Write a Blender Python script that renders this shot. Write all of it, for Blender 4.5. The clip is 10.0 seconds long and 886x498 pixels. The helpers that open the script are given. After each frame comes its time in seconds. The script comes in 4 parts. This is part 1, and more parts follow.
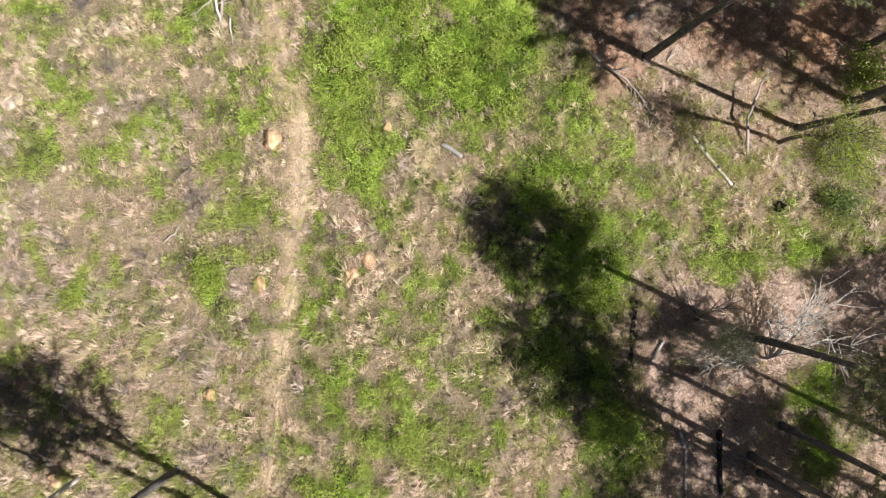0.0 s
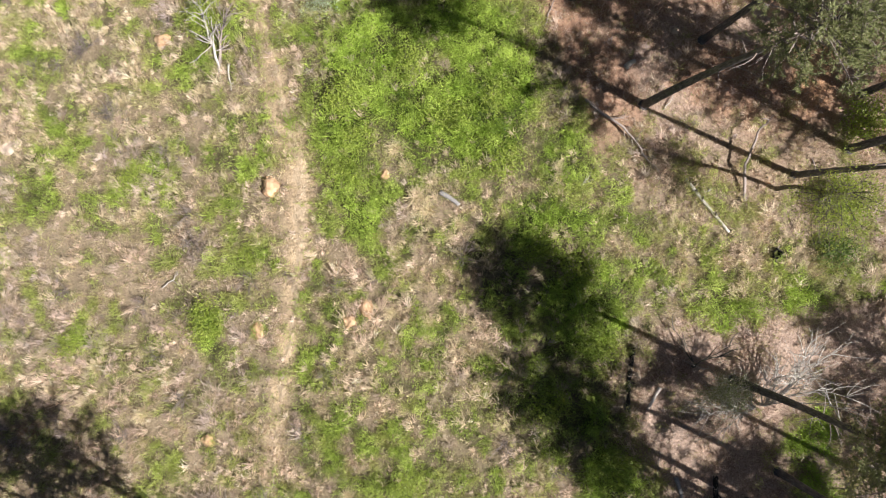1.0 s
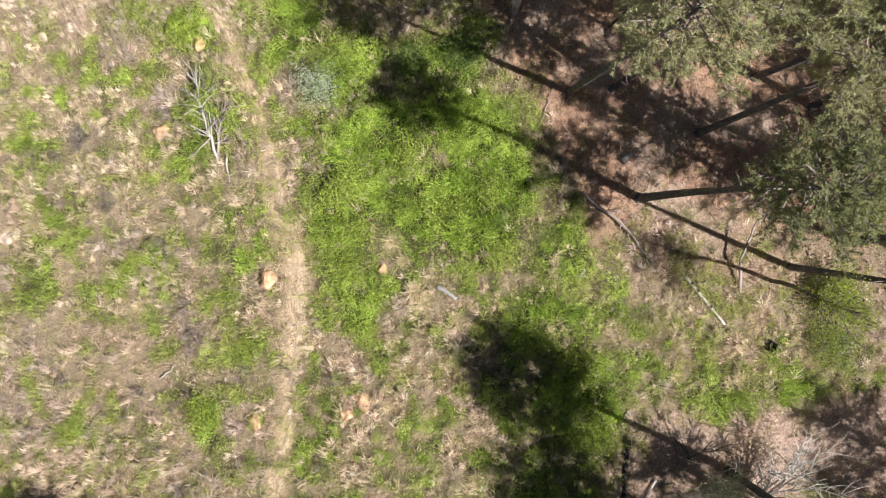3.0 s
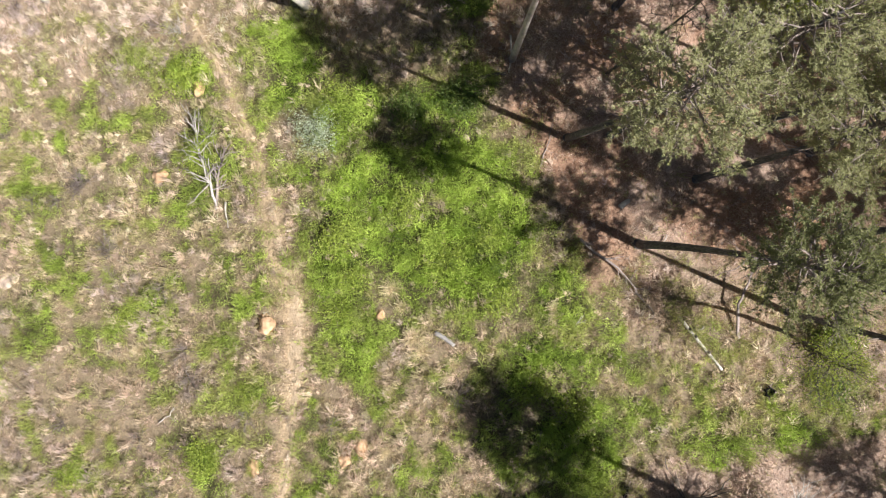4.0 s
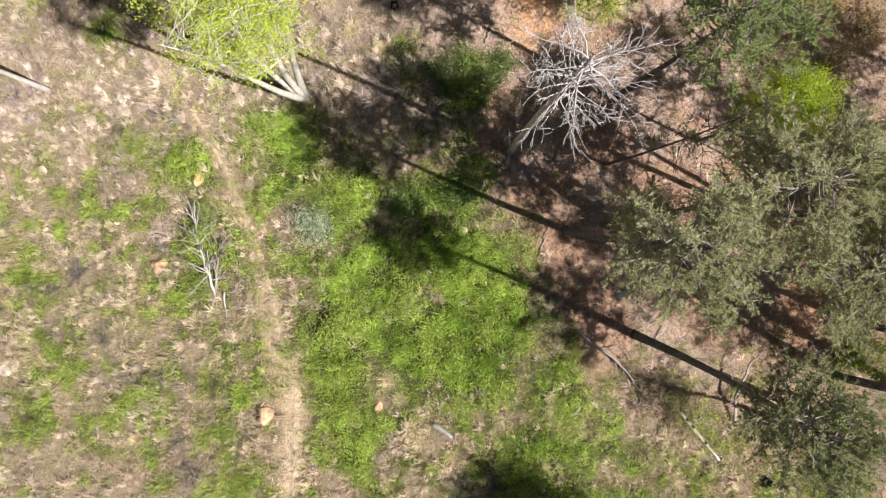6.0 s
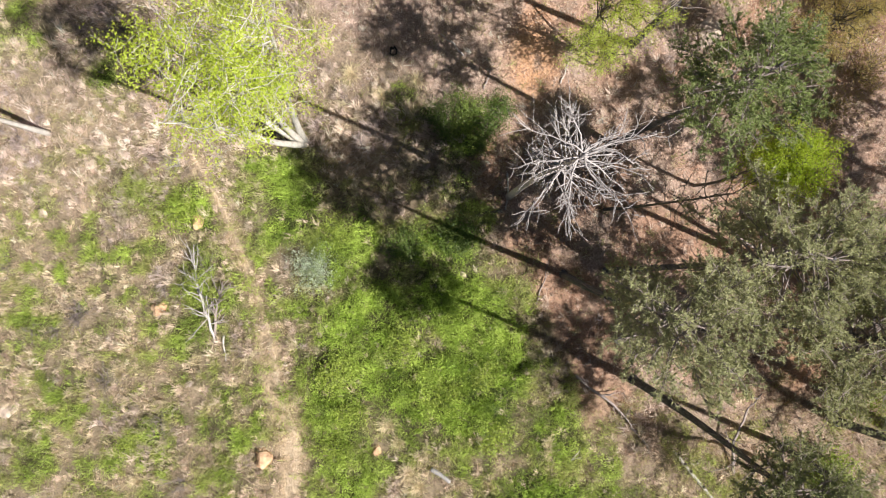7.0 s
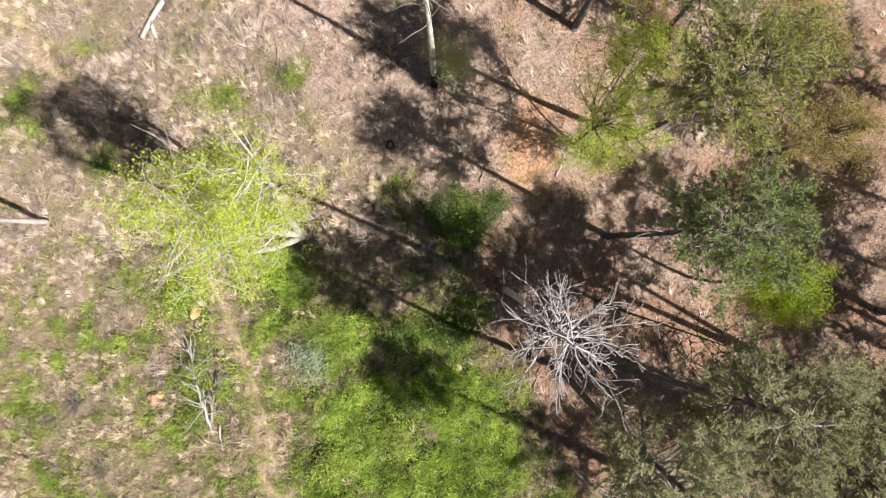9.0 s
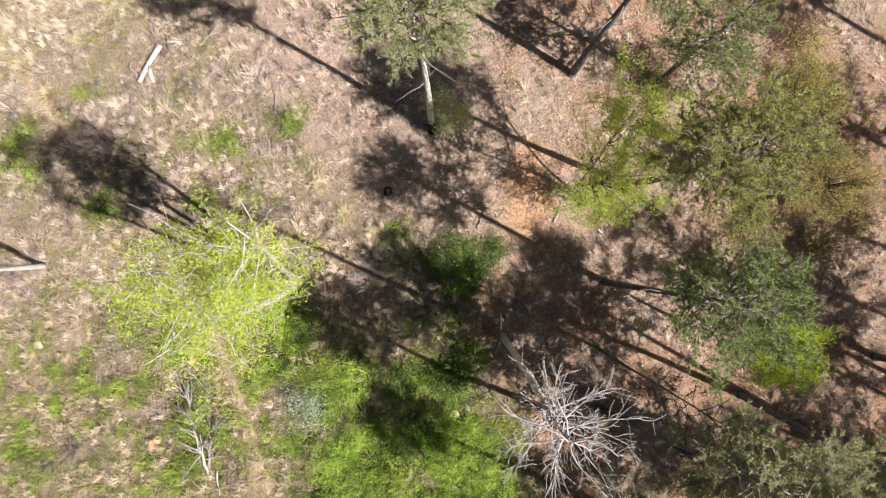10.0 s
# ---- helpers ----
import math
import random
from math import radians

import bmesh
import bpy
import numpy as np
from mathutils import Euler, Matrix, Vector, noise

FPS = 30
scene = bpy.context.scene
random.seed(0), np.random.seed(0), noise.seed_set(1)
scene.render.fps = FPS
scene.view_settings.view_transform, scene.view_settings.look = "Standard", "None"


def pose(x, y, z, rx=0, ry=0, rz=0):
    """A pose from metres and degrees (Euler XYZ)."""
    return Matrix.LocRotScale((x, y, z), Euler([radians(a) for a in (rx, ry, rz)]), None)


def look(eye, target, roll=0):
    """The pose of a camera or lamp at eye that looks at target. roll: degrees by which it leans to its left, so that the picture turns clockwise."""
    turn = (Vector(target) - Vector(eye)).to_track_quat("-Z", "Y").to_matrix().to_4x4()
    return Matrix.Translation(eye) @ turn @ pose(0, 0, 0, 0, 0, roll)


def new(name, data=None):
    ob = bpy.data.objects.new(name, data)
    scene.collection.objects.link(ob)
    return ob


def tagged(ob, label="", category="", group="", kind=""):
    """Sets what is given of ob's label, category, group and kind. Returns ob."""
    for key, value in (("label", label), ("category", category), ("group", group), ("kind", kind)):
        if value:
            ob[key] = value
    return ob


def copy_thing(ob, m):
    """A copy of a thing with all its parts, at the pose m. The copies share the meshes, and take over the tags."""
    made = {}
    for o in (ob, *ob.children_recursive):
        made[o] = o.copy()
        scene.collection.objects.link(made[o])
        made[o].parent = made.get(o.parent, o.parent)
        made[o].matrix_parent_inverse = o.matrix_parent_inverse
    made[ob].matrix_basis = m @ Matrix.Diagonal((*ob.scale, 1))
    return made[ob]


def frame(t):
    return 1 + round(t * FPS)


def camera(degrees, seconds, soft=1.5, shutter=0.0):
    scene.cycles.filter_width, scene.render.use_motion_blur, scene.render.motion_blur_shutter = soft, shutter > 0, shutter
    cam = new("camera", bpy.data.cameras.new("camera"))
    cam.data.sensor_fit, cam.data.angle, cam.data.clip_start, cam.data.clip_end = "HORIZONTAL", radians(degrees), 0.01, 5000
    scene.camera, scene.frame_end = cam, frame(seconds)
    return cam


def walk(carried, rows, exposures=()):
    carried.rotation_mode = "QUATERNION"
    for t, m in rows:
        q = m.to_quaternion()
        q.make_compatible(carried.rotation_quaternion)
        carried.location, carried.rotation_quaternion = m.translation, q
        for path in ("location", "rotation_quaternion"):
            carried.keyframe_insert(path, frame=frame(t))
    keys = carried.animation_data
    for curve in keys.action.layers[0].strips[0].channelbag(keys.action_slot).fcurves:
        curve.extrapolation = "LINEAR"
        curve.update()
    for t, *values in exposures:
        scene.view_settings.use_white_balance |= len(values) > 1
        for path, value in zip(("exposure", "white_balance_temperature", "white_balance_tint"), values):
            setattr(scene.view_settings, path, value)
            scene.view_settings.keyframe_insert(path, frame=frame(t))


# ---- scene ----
cam = camera(63.6, 10.0, soft=1.1)
METRES, EYE, TILT, LEAN, TURN = 25.0, 38.25, -90.0, 0.0, 0.0
ROWS = [
    (0.0, 0.0, 0.0, 0.0, 0.0, 0.0, -0.0),
    (0.5, 0.0027, -0.0016, 0.0534, 0.0, -0.07, -0.04),
    (1.0, 0.0054, -0.0039, 0.1052, 0.01, -0.12, -0.08),
    (1.5, 0.0058, -0.0059, 0.1546, -0.06, -0.08, -0.12),
    (2.0, 0.0074, -0.0076, 0.2054, -0.06, -0.09, -0.15),
    (2.5, 0.008, -0.0085, 0.2577, -0.08, -0.16, -0.2),
    (4.0, 0.0127, -0.0133, 0.4035, -0.07, 0.02, -0.33),
    (4.5, 0.0148, -0.0144, 0.4548, -0.02, -0.03, -0.37),
    (5.0, 0.0158, -0.0152, 0.5039, -0.0, -0.0, -0.42),
    (5.5, 0.0169, -0.0164, 0.5531, 0.02, 0.03, -0.46),
    (7.0, 0.0255, -0.0221, 0.6964, 0.21, 0.15, -0.59),
    (7.5, 0.0276, -0.0243, 0.7458, 0.26, 0.19, -0.65),
    (8.0, 0.03, -0.0257, 0.7953, 0.28, 0.22, -0.7),
    (8.5, 0.0309, -0.0281, 0.8439, 0.23, 0.29, -0.74),
    (9.0, 0.0329, -0.0294, 0.8943, 0.24, 0.3, -0.79),
    (9.5, 0.0329, -0.0302, 0.9473, 0.16, 0.23, -0.82),
    (10.0, 0.0343, -0.0304, 0.9987, 0.15, 0.18, -0.87),
]
walk(cam, [(t, pose(0, 0, EYE, TILT, LEAN, TURN) @ pose(METRES * x, METRES * y, METRES * z, 90 + pitch, roll, yaw)) for t, x, y, z, yaw, pitch, roll in ROWS], [(0.0, 0.71), (10.0, 0.71)])

# ---- world, sun ----
SUN_DIR = Vector((0.905, -0.426, 0.0)).normalized()
SUN_EL = radians(48.5)
world = bpy.data.worlds.new("world")
scene.world = world
world.use_nodes = True
wn = world.node_tree
sky = wn.nodes.new("ShaderNodeTexSky")
sky.sky_type, sky.sun_disc = "NISHITA", False
sky.sun_elevation, sky.sun_rotation = SUN_EL, math.atan2(SUN_DIR.x, SUN_DIR.y)
wn.links.new(sky.outputs[0], wn.nodes["Background"].inputs[0])
wn.nodes["Background"].inputs[1].default_value = 0.02
sun_data = bpy.data.lights.new("sun", "SUN")
sun_data.energy, sun_data.angle, sun_data.color = 5.0, radians(0.53), (1.0, 0.96, 0.9)
sun = new("sun", sun_data)
to_sun = Vector((SUN_DIR.x * math.cos(SUN_EL), SUN_DIR.y * math.cos(SUN_EL), math.sin(SUN_EL)))
sun.matrix_world = look(to_sun * 80, (0, 0, 0))

rng = np.random.default_rng(7)


# ---- materials ----
def base_material(name, rough=0.8):
    m = bpy.data.materials.new(name)
    m.use_nodes = True
    nt = m.node_tree
    b = nt.nodes["Principled BSDF"]
    b.inputs["Roughness"].default_value = rough
    b.inputs["Specular IOR Level"].default_value = 0.25
    return m, nt, b


def noise_node(nt, scale, detail=6, rough=0.6, stretch=None):
    n = nt.nodes.new("ShaderNodeTexNoise")
    n.inputs["Scale"].default_value, n.inputs["Detail"].default_value = scale, detail
    n.inputs["Roughness"].default_value = rough
    co = nt.nodes.new("ShaderNodeTexCoord")
    if stretch:
        mp = nt.nodes.new("ShaderNodeMapping")
        mp.inputs["Scale"].default_value = stretch
        nt.links.new(co.outputs["Object"], mp.inputs[0])
        nt.links.new(mp.outputs[0], n.inputs["Vector"])
    else:
        nt.links.new(co.outputs["Object"], n.inputs["Vector"])
    return n


def ramp(nt, src, stops):
    r = nt.nodes.new("ShaderNodeValToRGB")
    el = r.color_ramp.elements
    while len(el) < len(stops):
        el.new(0.5)
    for e, (p, c) in zip(el, stops):
        e.position, e.color = p, (*c, 1)
    nt.links.new(src, r.inputs[0])
    return r


def mix(nt, fac, a, b, kind="MIX"):
    n = nt.nodes.new("ShaderNodeMix")
    n.data_type, n.blend_type = "RGBA", kind
    if isinstance(fac, float):
        n.inputs[0].default_value = fac
    else:
        nt.links.new(fac, n.inputs[0])
    nt.links.new(a, n.inputs[6])
    nt.links.new(b, n.inputs[7])
    return n.outputs[2]


def bump(nt, b, src, strength, dist):
    n = nt.nodes.new("ShaderNodeBump")
    n.inputs["Strength"].default_value, n.inputs["Distance"].default_value = strength, dist
    nt.links.new(src, n.inputs["Height"])
    nt.links.new(n.outputs[0], b.inputs["Normal"])


def toned(name, rough, translucent=0.0):
    """Colour from the mesh's own tone, piece by piece; leaves let some light through."""
    m, nt, b = base_material(name, rough)
    at = nt.nodes.new("ShaderNodeAttribute")
    at.attribute_name = "tone"
    nt.links.new(at.outputs["Color"], b.inputs["Base Color"])
    if translucent:
        tr = nt.nodes.new("ShaderNodeBsdfTranslucent")
        nt.links.new(at.outputs["Color"], tr.inputs[0])
        ms = nt.nodes.new("ShaderNodeMixShader")
        ms.inputs[0].default_value = translucent
        nt.links.new(b.outputs[0], ms.inputs[1])
        nt.links.new(tr.outputs[0], ms.inputs[2])
        nt.links.new(ms.outputs[0], nt.nodes["Material Output"].inputs[0])
    return m


def streaked(name, stops, scale=3.0, stretch=(6, 6, 1), rough=0.85, strength=0.6, dist=0.03):
    m, nt, b = base_material(name, rough)
    n1 = noise_node(nt, scale, 8, 0.65, stretch)
    n2 = noise_node(nt, 1.3, 3, 0.5)
    r = ramp(nt, n1.outputs["Fac"], stops)
    r2 = ramp(nt, n2.outputs["Fac"], [(0.3, (0.65, 0.65, 0.65)), (0.7, (1.15, 1.12, 1.08))])
    nt.links.new(mix(nt, 1.0, r.outputs[0], r2.outputs[0], "MULTIPLY"), b.inputs["Base Color"])
    bump(nt, b, n1.outputs["Fac"], strength, dist)
    return m


GRASS = toned("grass_blades", 0.6, 0.25)
LEAF = toned("fresh_leaves", 0.45, 0.35)
TREELEAF = toned("thin_spring_leaves", 0.45, 0.55)
NEEDLE = toned("pine_needles", 0.55, 0.15)
LITTER = toned("fallen_leaves", 0.85)
BARK_PINE = streaked("charred_pine_bark", [(0.25, (0.03, 0.028, 0.031)), (0.5, (0.125, 0.118, 0.128)), (0.78, (0.31, 0.3, 0.32))])
BARK_PALE = streaked("pale_grey_bark", [(0.22, (0.25, 0.22, 0.2)), (0.45, (0.6, 0.57, 0.52)), (0.75, (0.8, 0.77, 0.72))])
BARK_BROWN = streaked("grey_brown_bark", [(0.25, (0.06, 0.05, 0.045)), (0.55, (0.16, 0.14, 0.12)), (0.85, (0.3, 0.27, 0.24))])
DEADWOOD = streaked("weathered_silver_wood", [(0.2, (0.25, 0.22, 0.21)), (0.42, (0.56, 0.52, 0.5)), (0.75, (0.8, 0.77, 0.74))], 4.0)
CHARRED = streaked("charred_wood", [(0.3, (0.008, 0.008, 0.009)), (0.6, (0.03, 0.028, 0.028)), (0.85, (0.16, 0.15, 0.15))], 4.0)
TWIG = streaked("dry_twigs", [(0.2, (0.2, 0.165, 0.155)), (0.6, (0.4, 0.34, 0.33)), (0.9, (0.56, 0.5, 0.48))])
ROCK = streaked("tan_sandstone", [(0.25, (0.36, 0.22, 0.13)), (0.5, (0.66, 0.43, 0.27)), (0.8, (0.8, 0.62, 0.45))], 2.5, (1, 1, 1), 0.9, 0.8, 0.06)
SNAGWOOD = streaked("bleached_lilac_grey_wood", [(0.2, (0.2, 0.18, 0.18)), (0.45, (0.5, 0.46, 0.465)), (0.78, (0.72, 0.68, 0.68))], 4.0)
GREYWOOD = streaked("grey_weathered_wood", [(0.2, (0.14, 0.13, 0.135)), (0.5, (0.32, 0.31, 0.32)), (0.85, (0.5, 0.49, 0.5))], 4.0)
PALEROCK = streaked("pale_pink_stone", [(0.25, (0.36, 0.27, 0.22)), (0.5, (0.6, 0.48, 0.4)), (0.8, (0.75, 0.65, 0.56))], 2.5, (1, 1, 1), 0.9, 0.8, 0.06)


def soil_material():
    m, nt, b = base_material("soil", 0.95)
    at = nt.nodes.new("ShaderNodeAttribute")
    at.attribute_name = "tone"
    n1, n2 = noise_node(nt, 9.0, 8, 0.7), noise_node(nt, 0.9, 4, 0.6)
    r1 = ramp(nt, n1.outputs["Fac"], [(0.3, (0.3, 0.28, 0.26)), (0.5, (0.95, 0.93, 0.9)), (0.7, (1.4, 1.38, 1.34))])
    r2 = ramp(nt, n2.outputs["Fac"], [(0.3, (0.8, 0.78, 0.76)), (0.7, (1.15, 1.14, 1.12))])
    c = mix(nt, 1.0, at.outputs["Color"], r1.outputs[0], "MULTIPLY")
    nt.links.new(mix(nt, 1.0, c, r2.outputs[0], "MULTIPLY"), b.inputs["Base Color"])
    bump(nt, b, n1.outputs["Fac"], 0.9, 0.06)
    return m


SOIL = soil_material()


# ---- numeric helpers ----
def vnoise(x, y, scale, seed=0):
    """Smooth value noise in 0..1 on numpy arrays."""
    x, y = np.asarray(x) / scale + 1000.0, np.asarray(y) / scale + 1000.0
    xi, yi = np.floor(x), np.floor(y)
    fx, fy = x - xi, y - yi
    fx, fy = fx * fx * (3 - 2 * fx), fy * fy * (3 - 2 * fy)

    def h(a, b):
        v = np.sin(a * 127.1 + b * 311.7 + seed * 74.7) * 43758.5453
        return v - np.floor(v)
    return (h(xi, yi) * (1 - fx) + h(xi + 1, yi) * fx) * (1 - fy) + (h(xi, yi + 1) * (1 - fx) + h(xi + 1, yi + 1) * fx) * fy


def fbm(x, y, scale, seed=0):
    return 0.5 * vnoise(x, y, scale, seed) + 0.3 * vnoise(x, y, scale / 2.3, seed + 1) + 0.2 * vnoise(x, y, scale / 5.1, seed + 2)


def gz(x, y):
    """Height of the ground."""
    x, y = np.asarray(x, float), np.asarray(y, float)
    return -1.5 * (1 - np.exp(-(x / 14.0) ** 2)) + 0.16 * (fbm(x, y, 3.0, 3) - 0.5) + 0.3 * (vnoise(x, y, 9, 5) - 0.5)


def sstep(a, b, v):
    t = np.clip((v - a) / (b - a), 0, 1)
    return t * t * (3 - 2 * t)


TRAIL_Y = (-60, -13.5, -7.9, -3.9, -0.3, 3.4, 6.8, 10.4, 13.5, 15.5, 17.4, 19.6, 23.7, 25.9, 28.5, 33, 80)
TRAIL_X = (-12, -9.6, -9.0, -8.4, -7.9, -7.6, -7.5, -8.7, -9.4, -10.0, -10.9, -11.8, -14.2, -16.0, -18.5, -22, -60)
EDGE_Y = (-60, -13, -7, -3.5, -1.6, -0.7, 0, 2.5, 4.2, 6, 10, 13, 16, 20, 24, 27, 30, 34, 38, 80)
EDGE_X = (11, 11.2, 10.7, 11.5, 12.6, 18, 27, 24, 12.5, 10.2, 8.0, 6.6, 5.2, 3.2, 2.2, -2.5, -5.5, -9, -13, -30)


def trail_x(y):
    return np.interp(y, TRAIL_Y, TRAIL_X)


def trail_width(y):
    """The path is trodden widest where it bends past the boulder."""
    return 1.05 + 0.5 * sstep(1.0, 4.0, y) * (1 - sstep(9.5, 15.0, y)) + 0.3 * sstep(13, 16, y) * (1 - sstep(19, 22, y))


def blobs(x, y, rows):
    v = np.zeros_like(x)
    for cx, cy, rx, ry, a in rows:
        v = np.maximum(v, a * np.clip(1.6 - 1.6 * np.hypot((x - cx) / rx, (y - cy) / ry), 0, 1))
    return v


LUSH_MIDDLE = [(-5.8, 9.5, 2.0, 7.0, 1), (-2.8, 13.5, 3.6, 3.6, 1), (4.2, 11.5, 3.2, 3.4, 0.95), (0.5, 9.5, 6, 5.5, 1), (-4.9, 10.8, 3.0, 5.6, 1), (1.5, 14.5, 5, 4, 1), (6, 4, 5, 3.2, 0.9), (8, -1, 4, 5, 0.95), (6.5, -6, 4.5, 4.5, 0.8),
               (9, -10.5, 3.4, 4.5, 0.9), (-1, -10.5, 7, 3.4, 0.7), (1, -6, 5, 3, 0.6), (-4.2, 4.8, 2.8, 2.8, 0.9), (-5, 17.5, 3.4, 3.4, 0.9), (-5.5, -13, 2.5, 2, 0.9), (6.6, 7.6, 4.2, 3.6, 0.9)]
LUSH_EDGE = [(-8.5, 20, 4.6, 5, 0.8), (-7, 15, 2.6, 3.5, 0.75), (-17, 20.5, 3, 2.4, 0.6), (-14, 19.5, 2.4, 2.4, 0.9), (-13, 15.5, 1.8, 3, 0.8), (-11, 14.5, 1.5, 2, 0.7), (18, -0.5, 6, 2.4, 0.75), (21, -9.5, 3.4, 6, 0.8),
             (22.5, 2, 3, 4, 0.6), (2.2, 24, 2.6, 1.6, 0.9), (-1.5, 24.7, 2, 1.3, 0.5), (0, 18, 3.4, 2.6, 0.85), (4, 17, 2, 2, 0.5), (14.5, 4.5, 5.5, 4.5, 0.55)]
LUSH_FIELD = [(-16.8, 6.4, 2, 1.2, 1), (-12.6, -1.6, 1.9, 2, 1), (-10.4, 2.2, 1.3, 1.5, 0.9), (-20.3, -2.7, 2.2, 1, 0.9), (-23.5, 5, 1.8, 2.5, 0.8), (-22, 12.5, 3, 2, 0.7),
              (-14, 11, 2, 2.2, 0.6), (-17, 11, 3, 2, 0.5), (-10.3, -8, 1.2, 3, 0.6), (-23.8, 30, 2.2, 4, 0.8), (-19.4, 33.8, 1.8, 1.8, 0.75), (-11.6, 31, 2.8, 2, 0.75), (-8.0, 32.2, 1.7, 2.2, 0.72), (-18, 27.6, 1.8, 1.6, 0.9), (-13.6, 27.2, 1.6, 1.2, 0.8), (-2.4, 25.6, 2.2, 1.2, 0.9)]


def zones(x, y):
    """Lush green, forest litter, trail wear and bare clay, each 0..1."""
    wob = (fbm(x, y, 4.0, 11) - 0.5) * 3.2
    litter = sstep(-0.9, 0.9, x + wob - np.interp(y, EDGE_Y, EDGE_X))
    litter = litter * (1 - 0.55 * sstep(7.5, 9.5, x) * (1 - sstep(8, 11, y)) * sstep(-0.5, 2, y))
    far = sstep(16, 24, y) * (1 - sstep(-4, 4, x + wob))
    litter = np.maximum(litter, 0.25 * far * sstep(0.4, 0.65, fbm(x, y, 4, 17)))
    w1, w2 = (fbm(x, y, 1.7, 12) - 0.5) * 3.0, (fbm(x, y, 1.7, 14) - 0.5) * 3.0
    xe, ye = x + wob * 0.3 + w1, y + w2
    lush = np.maximum(np.maximum(blobs(x + wob * 0.5 + 0.6 * w1, y + 0.6 * w2, LUSH_MIDDLE), blobs(xe, ye, LUSH_EDGE)), 0.85 * blobs(xe, ye, LUSH_FIELD))
    base = 0.17 + 0.13 * (1 - far) + 0.43 * sstep(0.42, 0.66, 0.5 * fbm(x, y, 1.9, 23) + 0.5 * vnoise(x, y, 0.6, 25)) * (1 - 0.5 * far)
    base = base * (1 - 0.16 * (1 - sstep(-11, -8, x)) * (1 - sstep(0, 6, y)))
    lush = np.maximum(lush * (0.72 + 0.5 * vnoise(x, y, 1.4, 29)), base * (1 - 0.6 * litter))
    d = np.abs(x + wob * 0.14 - trail_x(y)) / trail_width(y)
    wear = (1 - sstep(0.22, 0.9, d)) * (0.58 + 0.42 * sstep(0.35, 0.6, fbm(x, y, 1.3, 37))) * (1 - 0.38 * sstep(12.0, 15, y))
    clay = blobs(x + wob * 0.3, y, [(5.2, 28.0, 1.8, 3.3, 1), (5.5, 30, 1.5, 1.5, 0.6), (20.5, 12, 1.6, 2.8, 0.8), (3.2, 23.0, 0.5, 0.6, 1), (-23, -7.6, 1.2, 0.6, 0.7)])
    clay = clay * sstep(0.22, 0.48, fbm(x, y, 1.1, 43))
    return lush, litter, wear, clay


def col(*c):
    return np.array(c)


STRAW, PINKSTRAW, GREYTWIG = col(0.79, 0.635, 0.465), col(0.79, 0.59, 0.505), col(0.53, 0.435, 0.43)
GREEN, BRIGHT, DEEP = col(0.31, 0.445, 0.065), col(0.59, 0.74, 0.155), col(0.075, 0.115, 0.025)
FRESH = col(0.47, 0.47, 0.16)
OLIVE = col(0.46, 0.43, 0.21)
LITTERC, CLAYC, DIRT = col(0.49, 0.375, 0.325), col(0.56, 0.33, 0.2), col(0.56, 0.44, 0.31)


def lerp(a, b, t):
    return a + (b - a) * t[:, None]


def litter_tone(x, y):
    """Pale pinkish litter, redder where the pine straw lies thick."""
    red = np.clip(sstep(5, 9, y) * (1 - sstep(21, 27, y)) + sstep(24, 28, y) * sstep(2, 6, x), 0, 1) * sstep(0.3, 0.6, fbm(x, y, 3.0, 121))
    return lerp(np.tile(LITTERC, (len(x), 1)), col(0.43, 0.265, 0.19), red * 0.9)


def soup(name, v, k, mat, tone=None, parent=None):
    """One mesh of loose k-cornered pieces, v holding their corners in turn."""
    me = bpy.data.meshes.new(name)
    n = len(v) // k
    me.vertices.add(n * k)
    me.vertices.foreach_set("co", np.ascontiguousarray(v, np.float32).ravel())
    me.loops.add(n * k)
    me.loops.foreach_set("vertex_index", np.arange(n * k, dtype=np.int32))
    me.polygons.add(n)
    me.polygons.foreach_set("loop_start", np.arange(0, n * k, k, dtype=np.int32))
    if tone is not None:
        at = me.attributes.new("tone", "FLOAT_COLOR", "POINT")
        c = np.ones((n * k, 4), np.float32)
        c[:, :3] = np.repeat(np.clip(tone, 0.003, 0.9), k, 0)
        at.data.foreach_set("color", c.ravel())
    me.update(calc_edges=True)
    me.materials.append(mat)
    ob = new(name, me)
    ob.parent = parent
    return ob


def unit(v):
    return v / np.maximum(np.linalg.norm(v, axis=-1, keepdims=True), 1e-9)


def blades(p, length, width, lean, az, bend, r):
    """Pointed, bent blades: root, left, tip, right. lean is the slope from upright at the root."""
    out = np.stack([np.cos(az), np.sin(az), 0 * az], 1)
    side = np.stack([-np.sin(az), np.cos(az), 0 * az], 1)
    up = np.array([0, 0, 1.0])
    mid = p + (out * np.sin(lean)[:, None] + up * np.cos(lean)[:, None]) * (length * 0.55)[:, None]
    l2 = np.minimum(lean + bend, 1.9)
    tip = mid + (out * np.sin(l2)[:, None] + up * np.cos(l2)[:, None]) * (length * 0.45)[:, None]
    w = side * (width * 0.5)[:, None]
    return np.stack([p, mid - w, tip, mid + w], 1).reshape(-1, 3)


